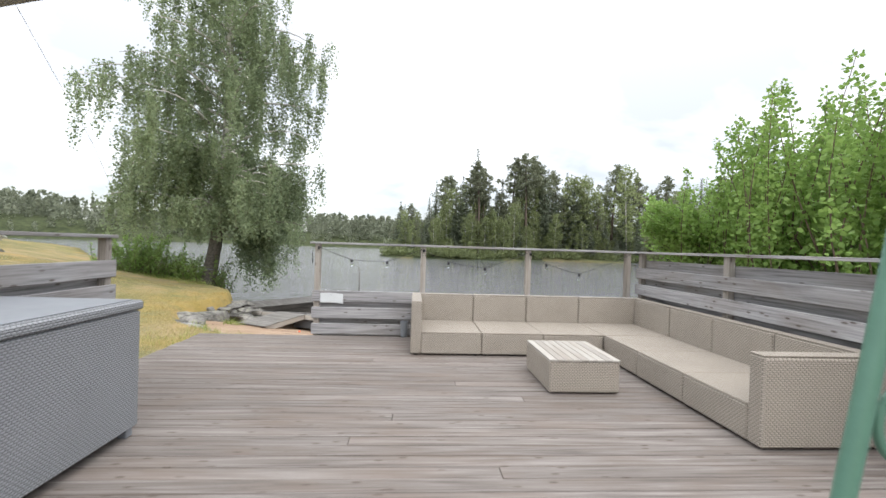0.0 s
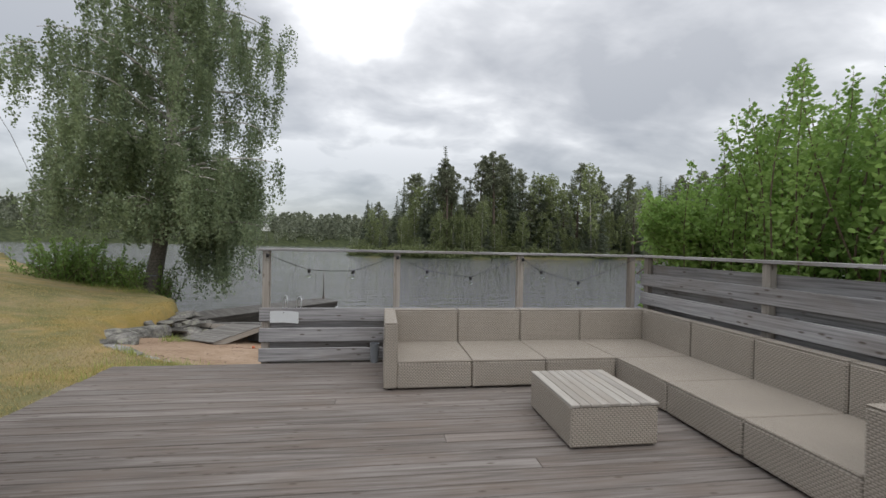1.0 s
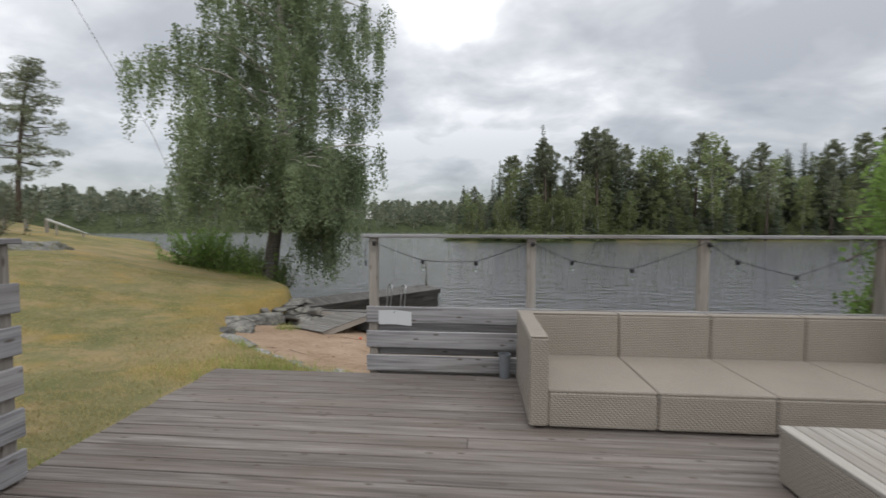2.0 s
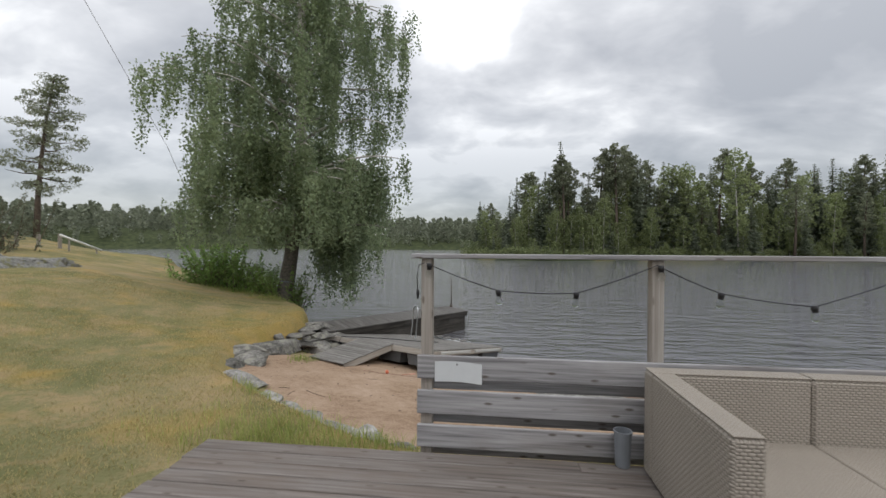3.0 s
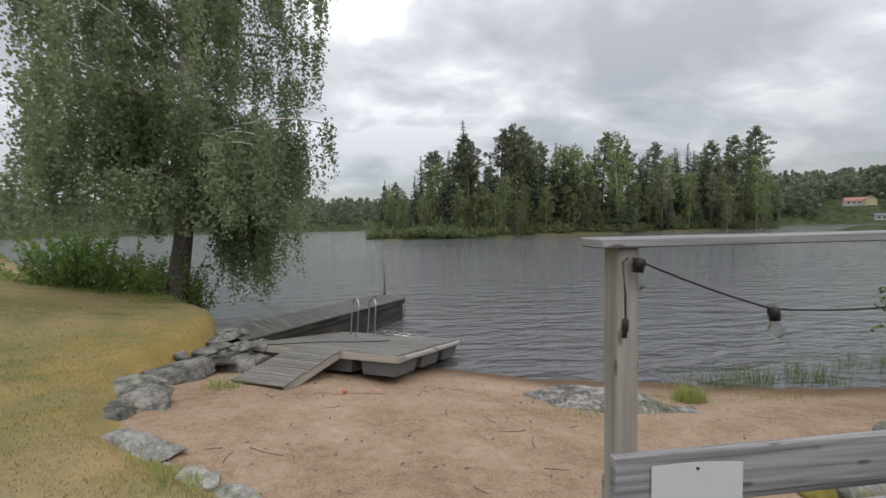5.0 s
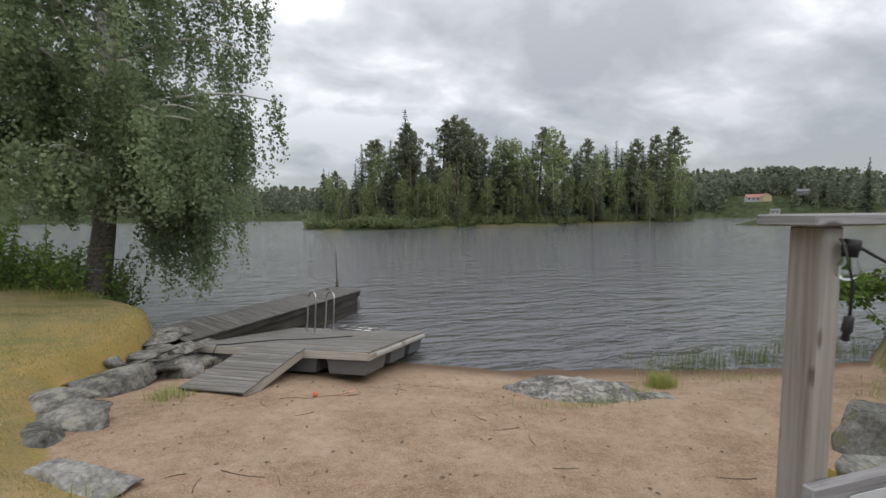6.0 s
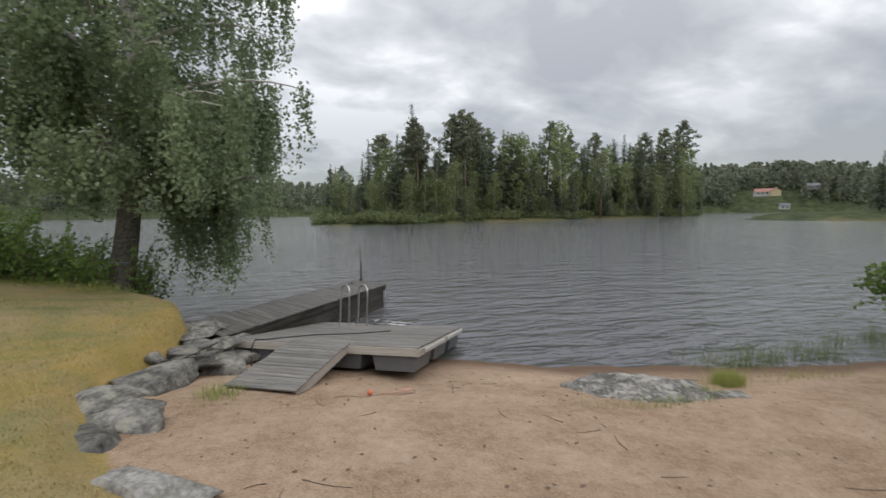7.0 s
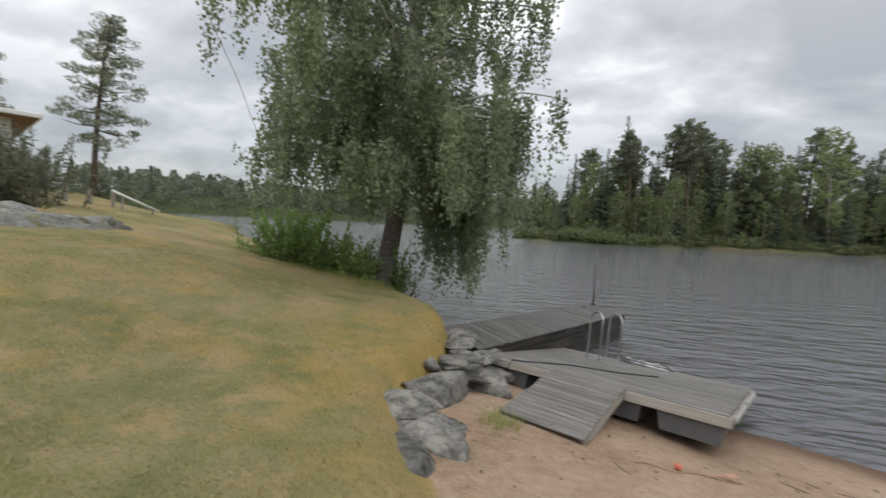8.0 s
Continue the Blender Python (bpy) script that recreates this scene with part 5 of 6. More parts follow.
def pine(label, h, seed, bare=0.5, lean=0.0, name="pine_tree", group="trees on the island", clumps=34, spread=0.15, leaf_size=1.0):
    t = thing(name, label, "tree", group=group)
    rs = np.random.RandomState(seed)
    line = [(lean * h * f * f, 0.01 * h * math.sin(4 * f), h * f - (0.6 if f == 0 else 0)) for f in (0, 0.25, 0.5, 0.75, 0.98)]
    part("trunk", Geo().tube(line, [0.019 * h * 0.9, 0.014 * h, 0.011 * h, 0.007 * h, 0.02], 8), BARK, t, smooth=True)
    ln = np.array(line)
    cs, rads = [], []
    for k in range(clumps):
        f = bare + (1 - bare) * (k + 0.5) / clumps
        a = k * golden + rs.uniform(-0.5, 0.5)
        prof = math.sin(math.pi * min(1, 0.18 + 0.86 * (f - bare) / (1 - bare))) ** 0.7
        r = h * spread * prof * rs.uniform(0.35, 1.15)
        base = np.array([np.interp(f * 0.96, [0, 0.25, 0.5, 0.75, 0.98], ln[:, i]) for i in range(3)])
        tip = base + np.array([math.cos(a) * r, math.sin(a) * r, h * rs.uniform(-0.01, 0.03)])
        if not group:
            part("bough", Geo().tube([tuple(base), tuple((base + tip) / 2 + np.array([0, 0, -0.01 * h])), tuple(tip)], [0.005 * h, 0.003 * h, 0.001 * h], 5), BARK, t)
        for m in range(3):
            g = 1.0 - 0.28 * m
            cs.append(base + (tip - base) * g + rs.normal(size=3) * (0.012 if group else 0.024) * h)
            rads.append(h * rs.uniform(0.022, 0.045))
    n = (22 if group else 95) * len(cs)
    p = blobs(rs, cs, np.array(rads) * (1.0 if group else 1.6), n, 0.55 if group else 0.42)
    a, b = axes(rs, n, (0, 0, 0.5))
    part("crown", raw_mesh("crown", *leaf_quads(p, a, b, rs.uniform(0.32, 0.60, n) * leaf_size, rs.uniform(0.18, 0.30, n) * leaf_size * (1.0 if group else 0.55)), PINE_LEAF), PINE_LEAF, t)
    return t


def broadleaf(label, h, seed, low=0.18, wide=0.2, bark=PALE_BARK, name="birch_tree"):
    t = thing(name, label, "tree", group="trees on the island")
    rs = np.random.RandomState(seed)
    bend = rs.uniform(-0.03, 0.03)
    part("trunk", Geo().tube([(0, 0, -0.6), (bend * h, 0, h * 0.4), (bend * h * 1.6, 0.02 * h, h * 0.9)], [0.009 * h, 0.006 * h, 0.002 * h], 7), bark, t, smooth=True)
    cs, rads = [], []
    for k in range(46):
        f = low + (1 - low) * (k + 0.5) / 46
        prof = math.sin(math.pi * (0.14 + 0.82 * (f - low) / (1 - low))) ** 0.6
        r = h * wide * prof * rs.uniform(0.2, 1.0)
        a = k * golden + rs.uniform(-0.6, 0.6)
        cs.append((bend * h + math.cos(a) * r, math.sin(a) * r, h * f * 0.98))
        rads.append(h * rs.uniform(0.035, 0.07))
    n = 1450
    p = blobs(rs, cs, rads, n, 0.95)
    a, b = axes(rs, n, (0, 0, -0.3))
    part("crown", raw_mesh("crown", *leaf_quads(p, a, b, rs.uniform(0.36, 0.66, n), rs.uniform(0.26, 0.48, n)), WOODS_LEAF), WOODS_LEAF, t)
    return t


protos = {
    "spruce": [conifer("dark green pointed spruce on the island", 20, s, r) for s, r in ((31, 0.25), (32, 0.45), (33, 0.35))],
    "pine": [pine("tall pine with a high ragged crown on the island", 20, s, b, l) for s, b, l in ((41, 0.5, 0.02), (42, 0.38, -0.03), (43, 0.6, 0.05))],
    "birch": [broadleaf("slender green birch on the island", 18, s, 0.2, w) for s, w in ((51, 0.19), (52, 0.22), (53, 0.17))],
    "alder": [broadleaf("broad leafy tree at the island's edge", 12, s, 0.06, 0.3, BARK, "leafy_tree") for s in (61, 62)],
}
used = set()


def plant(kind, x, y, h, turn):
    ob = protos[kind][int(turn * 7) % len(protos[kind])]
    own = {"spruce": 20, "pine": 20, "birch": 18, "alder": 12}[kind]
    m = pose(x, y, height(x, y), 0, 0, turn) @ Matrix.Scale(0.78 * h / own, 4)
    if ob.name in used:
        return copy_thing(ob, m)
    used.add(ob.name)
    ob.matrix_world = m
    return ob


VIEW = (-2.5, 4.8)


def at_bearing(az, r):
    x, y = VIEW[0] + r * math.sin(radians(az)), VIEW[1] + r * math.cos(radians(az))
    return x, y


# skyline of the island: bearing in degrees, rise of the tree tops
SKYLINE = [(-2.6, 0.10), (-0.5, 0.14), (1.2, 0.135), (4.2, 0.165), (7.9, 0.196), (10.0, 0.22), (11.7, 0.209), (14.3, 0.225), (18.3, 0.238), (20.0, 0.205), (23.0, 0.232), (26.3, 0.22), (27.4, 0.19), (29.8, 0.215), (31.6, 0.178), (34.4, 0.20), (37.6, 0.187), (41.6, 0.19), (43.7, 0.17), (45.3, 0.11)]
rng = random.Random(77)
for k in range(215):
    az = -2.2 + 47.6 * ((k * 0.6180339) % 1.0)
    r = 84
    # step back from the view until the shore is reached
    while r < 190:
        x, y = VIEW[0] + r * math.sin(radians(az)), VIEW[1] + r * math.cos(radians(az))
        if height(x, y) > LAKE + 0.25:
            break
        r += 1.0
    deep = rng.choice([1.5, 2.5, 4.5, 7.0, 10.0, 14.0, 19.0]) + rng.uniform(-1, 1.5)
    r2 = r + deep
    x, y = VIEW[0] + r2 * math.sin(radians(az)), VIEW[1] + r2 * math.cos(radians(az))
    if r >= 189 or height(x, y) < LAKE + 0.1:
        continue
    top = np.interp(az, [s[0] for s in SKYLINE], [s[1] for s in SKYLINE]) * r2 / 0.87 - 0.9
    if deep < 3.4:
        kind, h = rng.choice(["alder", "alder", "alder", "birch", "spruce"]), top * rng.uniform(0.2, 0.48)
    elif deep < 6.5:
        kind, h = rng.choice(["birch", "spruce", "alder", "birch"]), top * rng.uniform(0.5, 0.8)
    else:
        kind, h = rng.choice(["pine", "spruce", "pine", "spruce", "birch"]), top * rng.uniform(0.80, 1.02)
    plant(kind, x, y, h, rng.uniform(0, 360))
for k in range(90):
    az = -2.0 + 47.0 * ((k * 0.6180339 + 0.31) % 1.0)
    r = 90
    while r < 185 and height(VIEW[0] + r * math.sin(radians(az)), VIEW[1] + r * math.cos(radians(az))) < LAKE + 0.25:
        r += 1.0
    r2 = r + rng.uniform(4, 13)
    x, y = at_bearing(az, r2)
    if r < 184 and height(x, y) > LAKE + 0.1:
        top = np.interp(az, [s[0] for s in SKYLINE], [s[1] for s in SKYLINE]) * r2 / 0.87 - 0.9
        plant(rng.choice(["alder", "alder", "birch"]), x, y, top * rng.uniform(0.42, 0.72), rng.uniform(0, 360))
for kind, az, r, h, turn in (("spruce", 10.0, 101, 28.6, 1.0), ("spruce", 4.2, 106, 20.6, 40), ("pine", 34.4, 122, 32.0, 200.3), ("spruce", 8.0, 103, 22.0, 77), ("pine", 14.3, 106, 21.5, 33), ("pine", 18.3, 108, 24.0, 140), ("birch", 23.0, 107, 27.0, 12), ("birch", 24.6, 108, 26.6, 61), ("pine", 26.2, 109, 26.5, 82), ("birch", 29.7, 113, 26.5, 122), ("birch", 41.0, 133, 17, 60), ("pine", 39.5, 135, 28.5, 100), ("pine", 41.6, 140, 29.5, 10), ("birch", 10.9, 96, 17.0, 90), ("birch", 43.6, 150, 27.5, 30)):
    plant(kind, VIEW[0] + r * math.sin(radians(az)), VIEW[1] + r * math.cos(radians(az)), 1.1 * h, turn)
for kind, x, y, h, turn in (("alder", 91.5, 66.0, 12.5, 30), ("spruce", 93.0, 68.5, 14, 10), ("birch", 98.0, 66, 19, 90), ("birch", 103, 67, 18, 140), ("alder", 97, 64, 8, 200), ("pine", 97, 71, 19, 250), ("birch", 104, 68, 20, 20)):
    plant(kind, x + 6, y - 5, h, turn)

lone = pine("tall slender lone pine beyond the lawn", 9.7, 71, 0.30, 0.09, clumps=30, spread=0.20, leaf_size=0.42, group="")
lone.matrix_world = pose(-27.3, 24.4, height(-27.3, 24.4), 0, 0, 35)
copy_thing(lone, pose(-30.9, 21.4, height(-30.9, 21.4), 0, 0, 160) @ Matrix.Scale(0.9, 4))

# -- bushes along the island's waterline, one body --
rs = np.random.RandomState(64)
cen, rad = [], []
for k in range(420):
    az = -2.8 + 48.2 * rs.rand()
    r = 82.0
    while r < 175:
        x, y = VIEW[0] + r * math.sin(radians(az)), VIEW[1] + r * math.cos(radians(az))
        if height(x, y) > LAKE + 0.2:
            break
        r += 1.0
    r += rs.uniform(0.3, 6.0)
    x, y = VIEW[0] + r * math.sin(radians(az)), VIEW[1] + r * math.cos(radians(az))
    if height(x, y) < LAKE + 0.1:
        continue
    size = rs.uniform(0.5, 1.7)
    cen.append((x, y, height(x, y) + size * 0.5))
    rad.append(size)
n = 22000
p = blobs(rs, cen, rad, n, 0.9)
a, b = axes(rs, n)
bushes = new("island_bushes", raw_mesh("island_bushes", *leaf_quads(p, a, b, rs.uniform(0.3, 0.6, n), rs.uniform(0.2, 0.4, n)), WOODS_LEAF))
tagged(bushes, "low green bushes along the island shore", "bushes", kind="stuff")

# -- far woods, one body --
rs = np.random.RandomState(99)


def far_tree(kind, seed):
    r = np.random.RandomState(seed)
    n = 64
    f = r.rand(n) ** 0.85
    a = r.uniform(0, 2 * math.pi, n)
    rad = (0.17 * (1 - f) + 0.015) if kind == 0 else 0.24 * np.sin(math.pi * (0.12 + 0.84 * f)) ** 0.7
    rad = rad * r.uniform(0.5, 1.1, n)
    c = np.stack([np.cos(a) * rad, np.sin(a) * rad, 0.04 + f * 0.96], 1)
    al, ac = axes(r, n, (0, 0, -0.4))
    return leaf_quads(c, al, ac, r.uniform(0.11, 0.19, n), r.uniform(0.08, 0.13, n))


shapes = [far_tree(k % 2, 200 + k) for k in range(6)]
allv, allf, base = [], [], 0
for cx, cy, a, b, turn, hgt in FAR_LAND[:5]:
    c, s = math.cos(radians(turn)), math.sin(radians(turn))
    for k in range(1200):
        u, v = rs.uniform(-1, 1), rs.uniform(-1, 1)
        if u * u + v * v > 0.97:
            continue
        x, y = cx + a * u * c - b * v * s, cy + a * u * s + b * v * c
        away = math.hypot(x + 3, y - 5)
        if away > 520 or (x - cx) * (cx + 3) + (y - cy) * (cy - 5) > 0.25 * b * math.hypot(cx, cy):
            continue
        r2 = math.sqrt(u * u + v * v)
        az = math.degrees(math.atan2(x + 2.5, y - 4.8))
        if hgt == 14 and 49 < az < 54.5 and r2 > 0.66:
            continue
        size = rs.uniform(10, 18) * (0.55 if r2 > 0.93 else 1.0) * (0.78 if hgt == 14 else 1.0)
        vv, ff = shapes[rs.randint(0, 6)]
        rot = rs.uniform(0, 6.28)
        m = np.array([[math.cos(rot), -math.sin(rot), 0], [math.sin(rot), math.cos(rot), 0], [0, 0, 1]])
        allv.append(vv @ m.T * np.array([size, size, size]) + np.array([x, y, height(x, y) - 0.5]))
        allf.append(ff + base)
        base += len(vv)
woods = new("far_woods", raw_mesh("far_woods", np.concatenate(allv), np.concatenate(allf), HAZED_FAR_LEAF))
tagged(woods, "distant mixed forest along the far lake shore", "forest", kind="stuff")


# -- grass, reeds and litter --
def blades(name, label, category, xy, z, tall, wide, bend, mat, seed):
    rs = np.random.RandomState(seed)
    n = len(xy)
    a = rs.uniform(0, 2 * math.pi, n)
    d = np.stack([np.cos(a), np.sin(a), np.zeros(n)], 1)
    side = np.stack([-d[:, 1], d[:, 0], np.zeros(n)], 1)
    foot = np.column_stack([xy, z])
    h = tall[:, None]
    upv = np.array([0, 0, 1.0])
    mid = foot + upv * h * 0.55 + d * h * bend * 0.35
    tip = foot + upv * h * rs.uniform(0.8, 1.0, (n, 1)) + d * h * bend
    w = wide
    verts = np.stack([foot - side * w, foot + side * w, mid + side * w * 0.7, mid - side * w * 0.7, tip], 1).reshape(-1, 3)
    i = np.arange(n)[:, None] * 5
    tris = np.concatenate([i + np.array([0, 1, 2]), i + np.array([0, 2, 3]), i + np.array([3, 2, 4])], 0)
    ob = new(name, raw_mesh(name, verts, tris, mat))
    return tagged(ob, label, category, kind="stuff")


rs = np.random.RandomState(55)
n = 120000
xy = np.column_stack([-2.66 - 9.0 * rs.rand(n) ** 1.5, 1.5 + 11.5 * rs.rand(n)])
patchy = wobble(xy[:, 0], xy[:, 1], 1.7) + 0.6 * wobble(xy[:, 0], xy[:, 1], 4.3) + rs.normal(size=n) * 0.5
keep = (edge_distance(xy[:, 0], xy[:, 1]) > 0.02) & (patchy > -0.35)
strip = np.column_stack([rs.uniform(-2.66, 3.4, 9000), rs.uniform(5.27, 6.6, 9000)])
strip = strip[edge_distance(strip[:, 0], strip[:, 1]) > 0.0]
xy = np.concatenate([xy[keep], strip])
z = ground_parts(xy[:, 0], xy[:, 1])[0]
blades("lawn_grass", "short dry yellow-green lawn grass", "grass", xy, z - 0.004, rs.uniform(0.018, 0.045, len(xy)), 0.0035, 0.7, BLADE, 1)

cl = []
for cx, cy, sx, sy, m in [(-2.66, 6.42, 0.25, 0.15, 160), (-1.75, 6.08, 0.35, 0.14, 420), (-0.9, 5.98, 0.5, 0.14, 300), (-3.35, 7.0, 0.12, 0.1, 120), (-4.15, 9.75, 0.10, 0.14, 220), (-3.55, 7.25, 0.12, 0.06, 90), (-3.0, 6.0, 0.5, 0.25, 360), (-2.55, 6.0, 0.35, 0.2, 700),
                          (3.6, 7.5, 0.3, 0.15, 160), (4.6, 8.1, 0.4, 0.2, 300), (2.9, 7.2, 0.15, 0.10, 100), (3.4, 9.5, 0.5, 0.12, 160), (0.6, 8.95, 0.4, 0.06, 160), (1.4, 9.2, 0.15, 0.06, 120), (-7.2, 14.6, 0.5, 0.3, 600), (-8.6, 15.4, 0.8, 0.35, 900), (-10.6, 16.2, 0.8, 0.4, 900), (-2.78, 4.2, 0.06, 0.9, 1600), (-2.80, 2.2, 0.07, 0.9, 1200), (4.9, 7.9, 0.3, 0.3, 300)]:
    cl.append(np.column_stack([cx + rs.normal(size=m) * sx, cy + rs.normal(size=m) * sy]))
xy = np.concatenate(cl)
xy = xy[(xy[:, 0] < -2.68) | (xy[:, 1] > 5.30)]
z = np.maximum(ground_parts(xy[:, 0], xy[:, 1])[0], LAKE - 0.1)
blades("long_grass", "tufts of long green grass along the edges", "grass", xy, z - 0.01, rs.uniform(0.05, 0.19, len(xy)), 0.003, 0.5, TUFT, 2)
m = 650
xy = np.column_stack([2.08 + rs.normal(size=m) * 0.10, 9.46 + rs.normal(size=m) * 0.08])
blades("sedge_tuft", "dense green sedge tuft at the waterline", "grass", xy, ground_parts(xy[:, 0], xy[:, 1])[0] - 0.01, rs.uniform(0.14, 0.30, m), 0.003, 0.35, TUFT, 3)
cl = []
for k in range(46):
    cx, cy = rs.uniform(2.7, 7.6), 10.1 + rs.uniform(0.0, 0.9)
    cl.append(np.column_stack([cx + rs.normal(size=24) * 0.12, cy + rs.normal(size=24) * 0.10]))
xy = np.concatenate(cl)
blades("reeds", "thin green reeds standing in the shallow water", "reeds", xy, np.full(len(xy), LAKE - 0.25), rs.uniform(0.36, 0.74, len(xy)), 0.004, 0.16, REED, 4)

n = 420
xy = np.column_stack([rs.uniform(-4.4, 4.0, n), rs.uniform(6.3, 11.4, n)])
xy = xy[edge_distance(xy[:, 0], xy[:, 1]) < -0.12]
z = ground_parts(xy[:, 0], xy[:, 1])[0]
ok = z > LAKE + 0.02
xy, z = xy[ok], z[ok]
n = len(xy)
a = unit(np.column_stack([rs.normal(size=(n, 2)), rs.normal(size=n) * 0.25]))
b = unit(np.cross(a, np.column_stack([rs.normal(size=(n, 2)) * 0.3, np.ones(n)])))
size = rs.uniform(0.015, 0.055, n)
litter = new("leaf_litter", raw_mesh("leaf_litter", *leaf_quads(np.column_stack([xy, z + 0.007]), a, b, size, size * 0.6), TWIG))
tagged(litter, "dark dry leaves and bark bits scattered on the sand", "leaf litter", kind="stuff")

# ---- buildings and far things ----


def far_house(name, label, m, w, d, wall, roof_h, wall_mat, roof_mat, windows):
    h = thing(name, label, "house", m)
    part("wall", Geo().box((-w / 2, -d / 2, -1.0), (w / 2, d / 2, wall), 0.02), wall_mat, h)
    e = 0.35
    g = Geo()
    prof = [(-d / 2 - e, wall - 0.15), (0, wall + roof_h), (d / 2 + e, wall - 0.15), (d / 2 + e, wall - 0.02), (0, wall + roof_h + 0.16), (-d / 2 - e, wall - 0.02)]
    x0, x1 = -w / 2 - e, w / 2 + e
    vs = [(x0, y, z) for y, z in prof] + [(x1, y, z) for y, z in prof]
    g.put(vs, [(i, (i + 1) % 6, 6 + (i + 1) % 6, 6 + i) for i in range(6)] + [(0, 5, 4, 1), (1, 4, 3, 2), (6, 7, 10, 11), (7, 8, 9, 10)])
    part("roof", g, roof_mat, h)
    gable = Geo()
    for x in (-w / 2 + 0.05, w / 2 - 0.05):
        gable.put([(x, -d / 2, wall), (x, d / 2, wall), (x, 0, wall + roof_h - 0.05), (x - 0.04, -d / 2, wall), (x - 0.04, d / 2, wall), (x - 0.04, 0, wall + roof_h - 0.05)], [(0, 1, 2), (5, 4, 3), (0, 2, 5, 3), (1, 4, 5, 2)])
    part("gable", gable, wall_mat, h)
    for x, z, ww, hh in windows:
        f = part("window", Geo().box((x - ww / 2 - 0.09, -d / 2 - 0.05, z - 0.09), (x + ww / 2 + 0.09, -d / 2 - 0.005, z + hh + 0.09), 0.01), WHITE, h)
        part("pane", Geo().box((x - ww / 2, -d / 2 - 0.062, z), (x + ww / 2, -d / 2 - 0.051, z + hh), 0.004), DARKGLASS, f)
    return h


x, y = at_bearing(51.2, 222)
far_house("cottage", "white and yellow cottage with red roof across the lake", pose(x, y, 6.0, 0, 0, -38) @ Matrix.Scale(0.5, 4), 13, 7, 2.8, 2.6, DULL, ROOF, [(-4.5, 0.9, 1.5, 1.3), (-1.5, 0.9, 1.5, 1.3), (1.5, 0.9, 1.5, 1.3), (4.5, 0.9, 1.5, 1.3)])
x, y = at_bearing(52.2, 217)
far_house("cottage", "small yellow cottage wing with red roof across the lake", pose(x, y, 6.0, 0, 0, 50) @ Matrix.Scale(0.5, 4), 7, 6, 3.2, 2.4, YELLOW, ROOF, [(0, 0.9, 1.4, 1.4)])
x, y = at_bearing(53.0, 196)
far_house("boathouse", "small pale boathouse on the far waterline", pose(x, y, 0.6, 0, 0, -45) @ Matrix.Scale(0.42, 4), 7, 5, 2.6, 1.5, DULL, FLOAT, [(-1.5, 0.4, 1.2, 1.4), (1.5, 0.4, 1.2, 1.4)])
x, y = at_bearing(55.2, 215)
far_house("cottage", "small dark cottage with grey roof across the lake", pose(x, y, 8.0, 0, 0, -55) @ Matrix.Scale(0.4, 4), 9, 6, 2.6, 2.2, JETTY, FLOAT, [(-2, 0.8, 1.2, 1.3), (2, 0.8, 1.2, 1.3)])

villa = thing("villa", "white clapboard villa with brown eaves above the lawn", "house", pose(-22.4, 17.62, height(-22.4, 17.62) - 0.25, 0, 0, 62))
part("plinth", Geo().box((-9.0, 0.05, -0.5), (-0.05, 7.95, 0.75), 0.02), STONE_PALE, villa)
for k in range(15):
    part("cladding_board", Geo().box((-9.0, 0.0, 0.76 + k * 0.145), (0.0, 8.0, 0.90 + k * 0.145), 0.012), WHITE, villa)
part("roof", Geo().box((-9.6, -0.75, 2.95), (0.75, 8.75, 3.11), 0.02), WHITE, villa)
part("soffit", Geo().box((-9.5, -0.65, 2.913), (0.65, 8.65, 2.948), 0.01), EAVE, villa, "brown wooden eave underside")
for x in (-1.6, -4.6):
    f = part("window", Geo().box((x - 0.65, -0.05, 1.05), (x + 0.65, -0.003, 2.55), 0.01), WHITE, villa)
    part("pane", Geo().box((x - 0.55, -0.064, 1.15), (x + 0.55, -0.052, 2.45), 0.004), DARKGLASS, f)
lamp = part("wall_lamp", Geo().tube([(0.0, 0.35, 1.75), (0.22, 0.35, 1.80), (0.30, 0.35, 1.72)], 0.02, 6), BLACK, villa, "black lantern on a bracket")
part("lantern", Geo().lathe([(0.05, 1.45), (0.10, 1.62), (0.13, 1.66), (0.03, 1.74)], 8, pose(0.30, 0.35, 0)), BLACK, lamp)

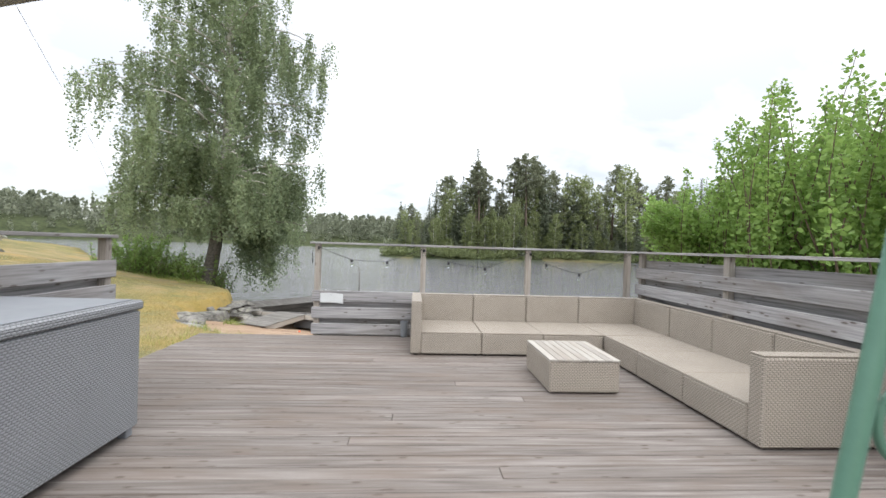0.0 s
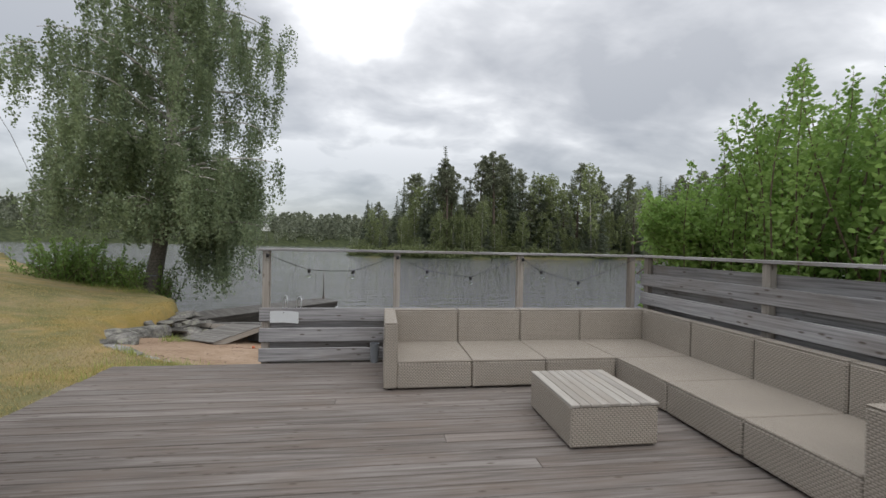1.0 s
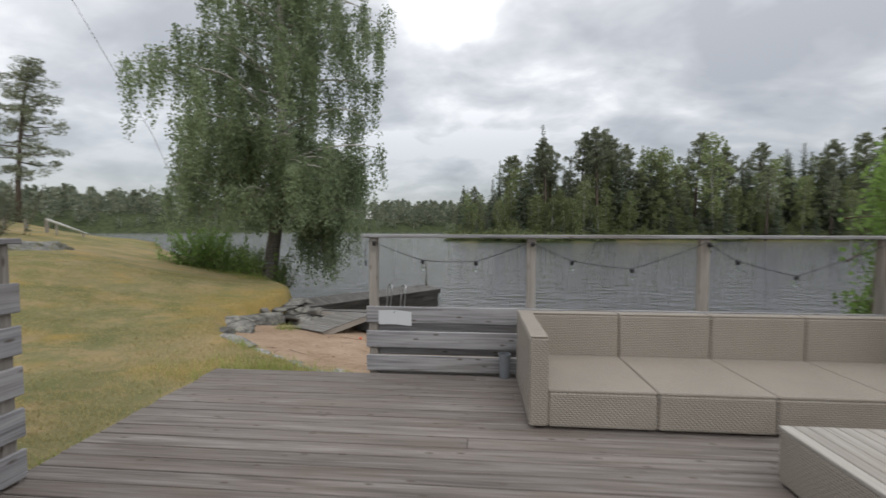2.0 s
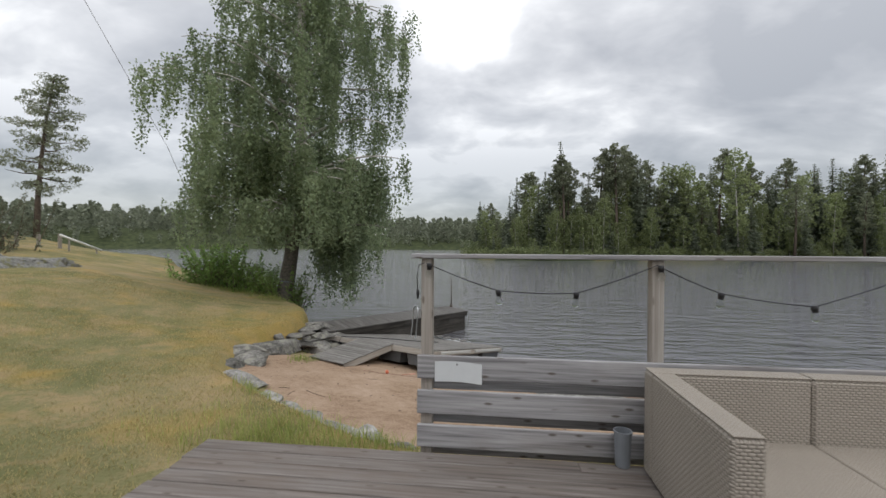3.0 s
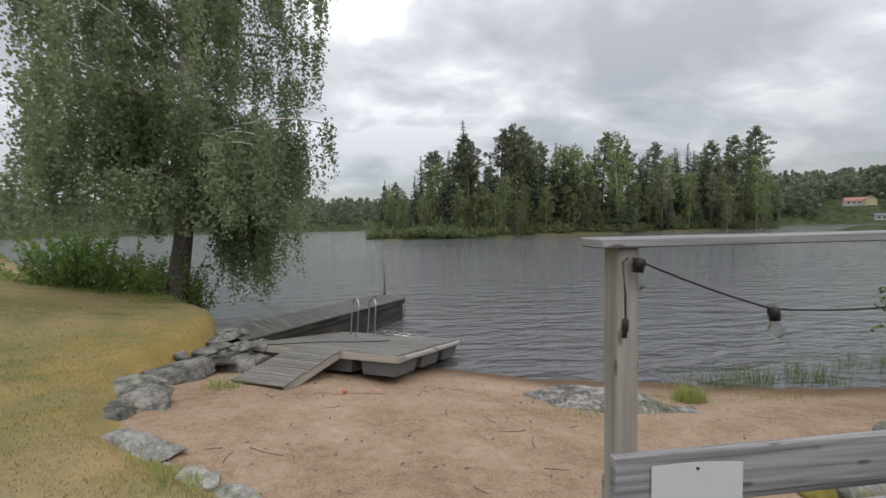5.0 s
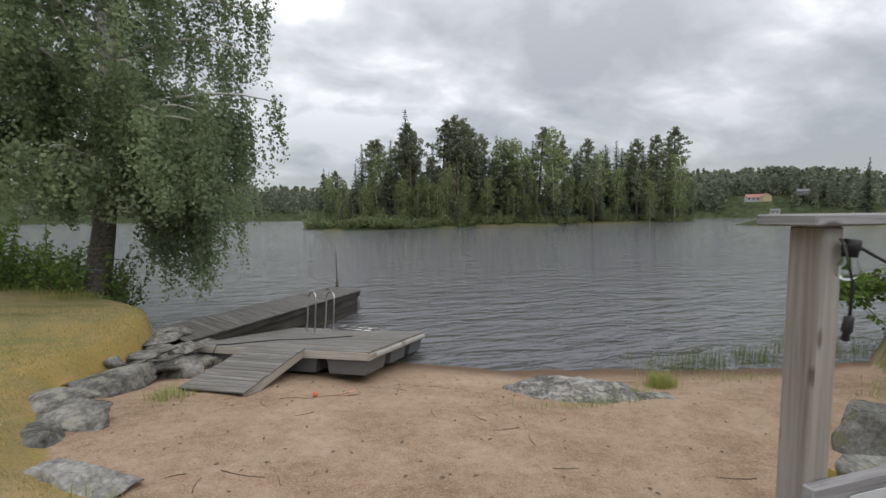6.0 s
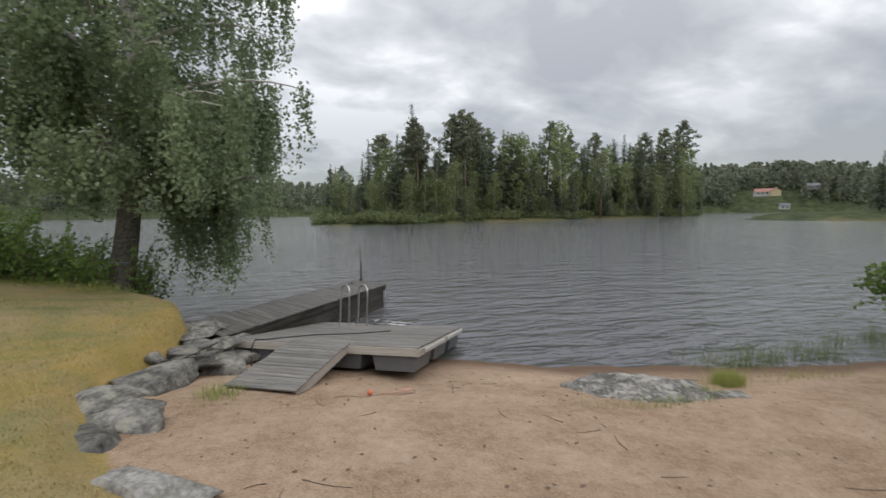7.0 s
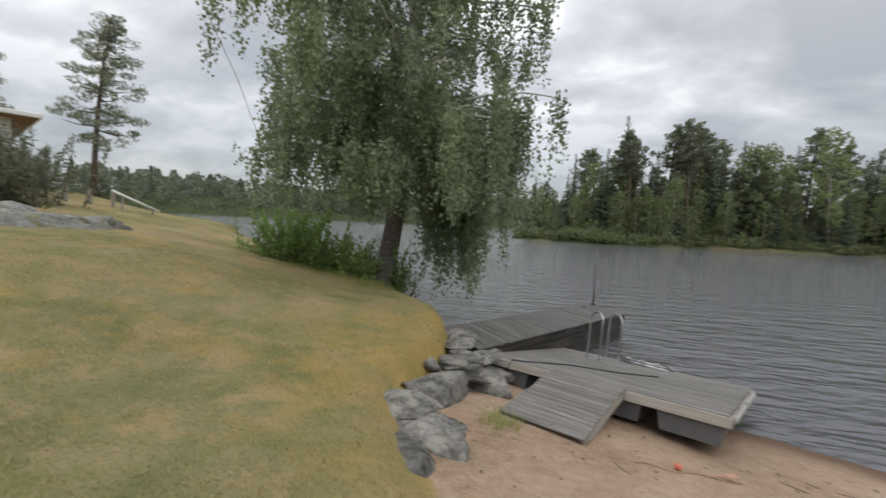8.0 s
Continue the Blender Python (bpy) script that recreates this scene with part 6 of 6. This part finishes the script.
barrier = thing("slanted_pole", "long white slanted pole on two supports by the shore", "pole")
part("pole", Geo().tube([(-17.6, 17.3, 1.62), (-17.26, 18.73, 1.0)], 0.045, 8), WHITE, barrier, smooth=True)
for x, y, z in ((-17.53, 17.6, 1.48), (-17.30, 18.55, 1.06)):
    part("support", Geo().tube([(x, y, height(x, y) - 0.05), (x, y, z)], 0.035, 8), POST, barrier)
for n, (x, y, tall) in enumerate(((-19.4, 17.2, 0.55), (-18.9, 17.6, 0.5), (-18.4, 18.0, 0.6))):
    f = thing("fence_post", "short pale wooden post at the end of the lawn", "post", pose(x, y, height(x, y)), group="posts at the end of the lawn")
    part("stake", Geo().box((-0.05, -0.05, -0.1), (0.05, 0.05, tall), 0.01), POST, f)
for n, (x, y) in enumerate(((-17.0, 23.6), (-15.4, 24.4), (-14.9, 24.0))):
    f = thing("mooring_post", "short dark mooring post standing in the water", "post", pose(x, y, LAKE - 0.6), group="mooring posts")
    part("stake", Geo().lathe([(0.09, 0), (0.085, 1.75), (0.07, 1.8)], 10), TARRED, f)
    part("cap", Geo().lathe([(0.12, 1.801), (0.12, 1.84)], 10), RUST, f)
wire = thing("stay_wire", "thin grey wire slanting down to the shore", "wire")
part("wire", Geo().tube([(-10.7, 17.4, height(-10.7, 17.4)), (-11.6, 15.6, 4.5), (-12.35, 13.3, 8.3), (-14.0, 8.3, 16.5)], 0.007, 5), RUST, wire)
eave = thing("roof_overhang", "grey painted corner of the roof over the door", "roof")
SLAB = pose(-1.90, 2.30, 0, 0, 0, -19)
part("board", Geo().box((-2.4, -2.4, 2.60), (0.0, 0.0, 2.70), 0.01, SLAB), GREY, eave)
part("post", Geo().box((-2.3, -2.3, -0.3), (-2.2, -2.2, 2.599), 0.01, SLAB), GREY, eave)
part("post", Geo().box((-2.3, -0.2, -0.3), (-2.2, -0.1, 2.599), 0.01, SLAB), GREY, eave)

# ---- planks of the deck, last ----
PITCH = 0.1205
row = 0
y = DECK_N
rng = random.Random(4)
while y > DECK_S:
    y -= PITCH
    jog = rng.uniform(-0.014, 0.010)
    cuts = [DECK_W + jog, DECK_E - 0.02] if row % 3 else [DECK_W + jog, rng.uniform(-0.6, 1.8), DECK_E - 0.02]
    for a, b in zip(cuts, cuts[1:]):
        part("plank", Geo().box((a + 0.001, y, -0.028), (b - 0.001, y + PITCH - 0.0075, rng.uniform(-0.0015, 0.0015)), 0.0035, along=0), DECK, deck)
    row += 1
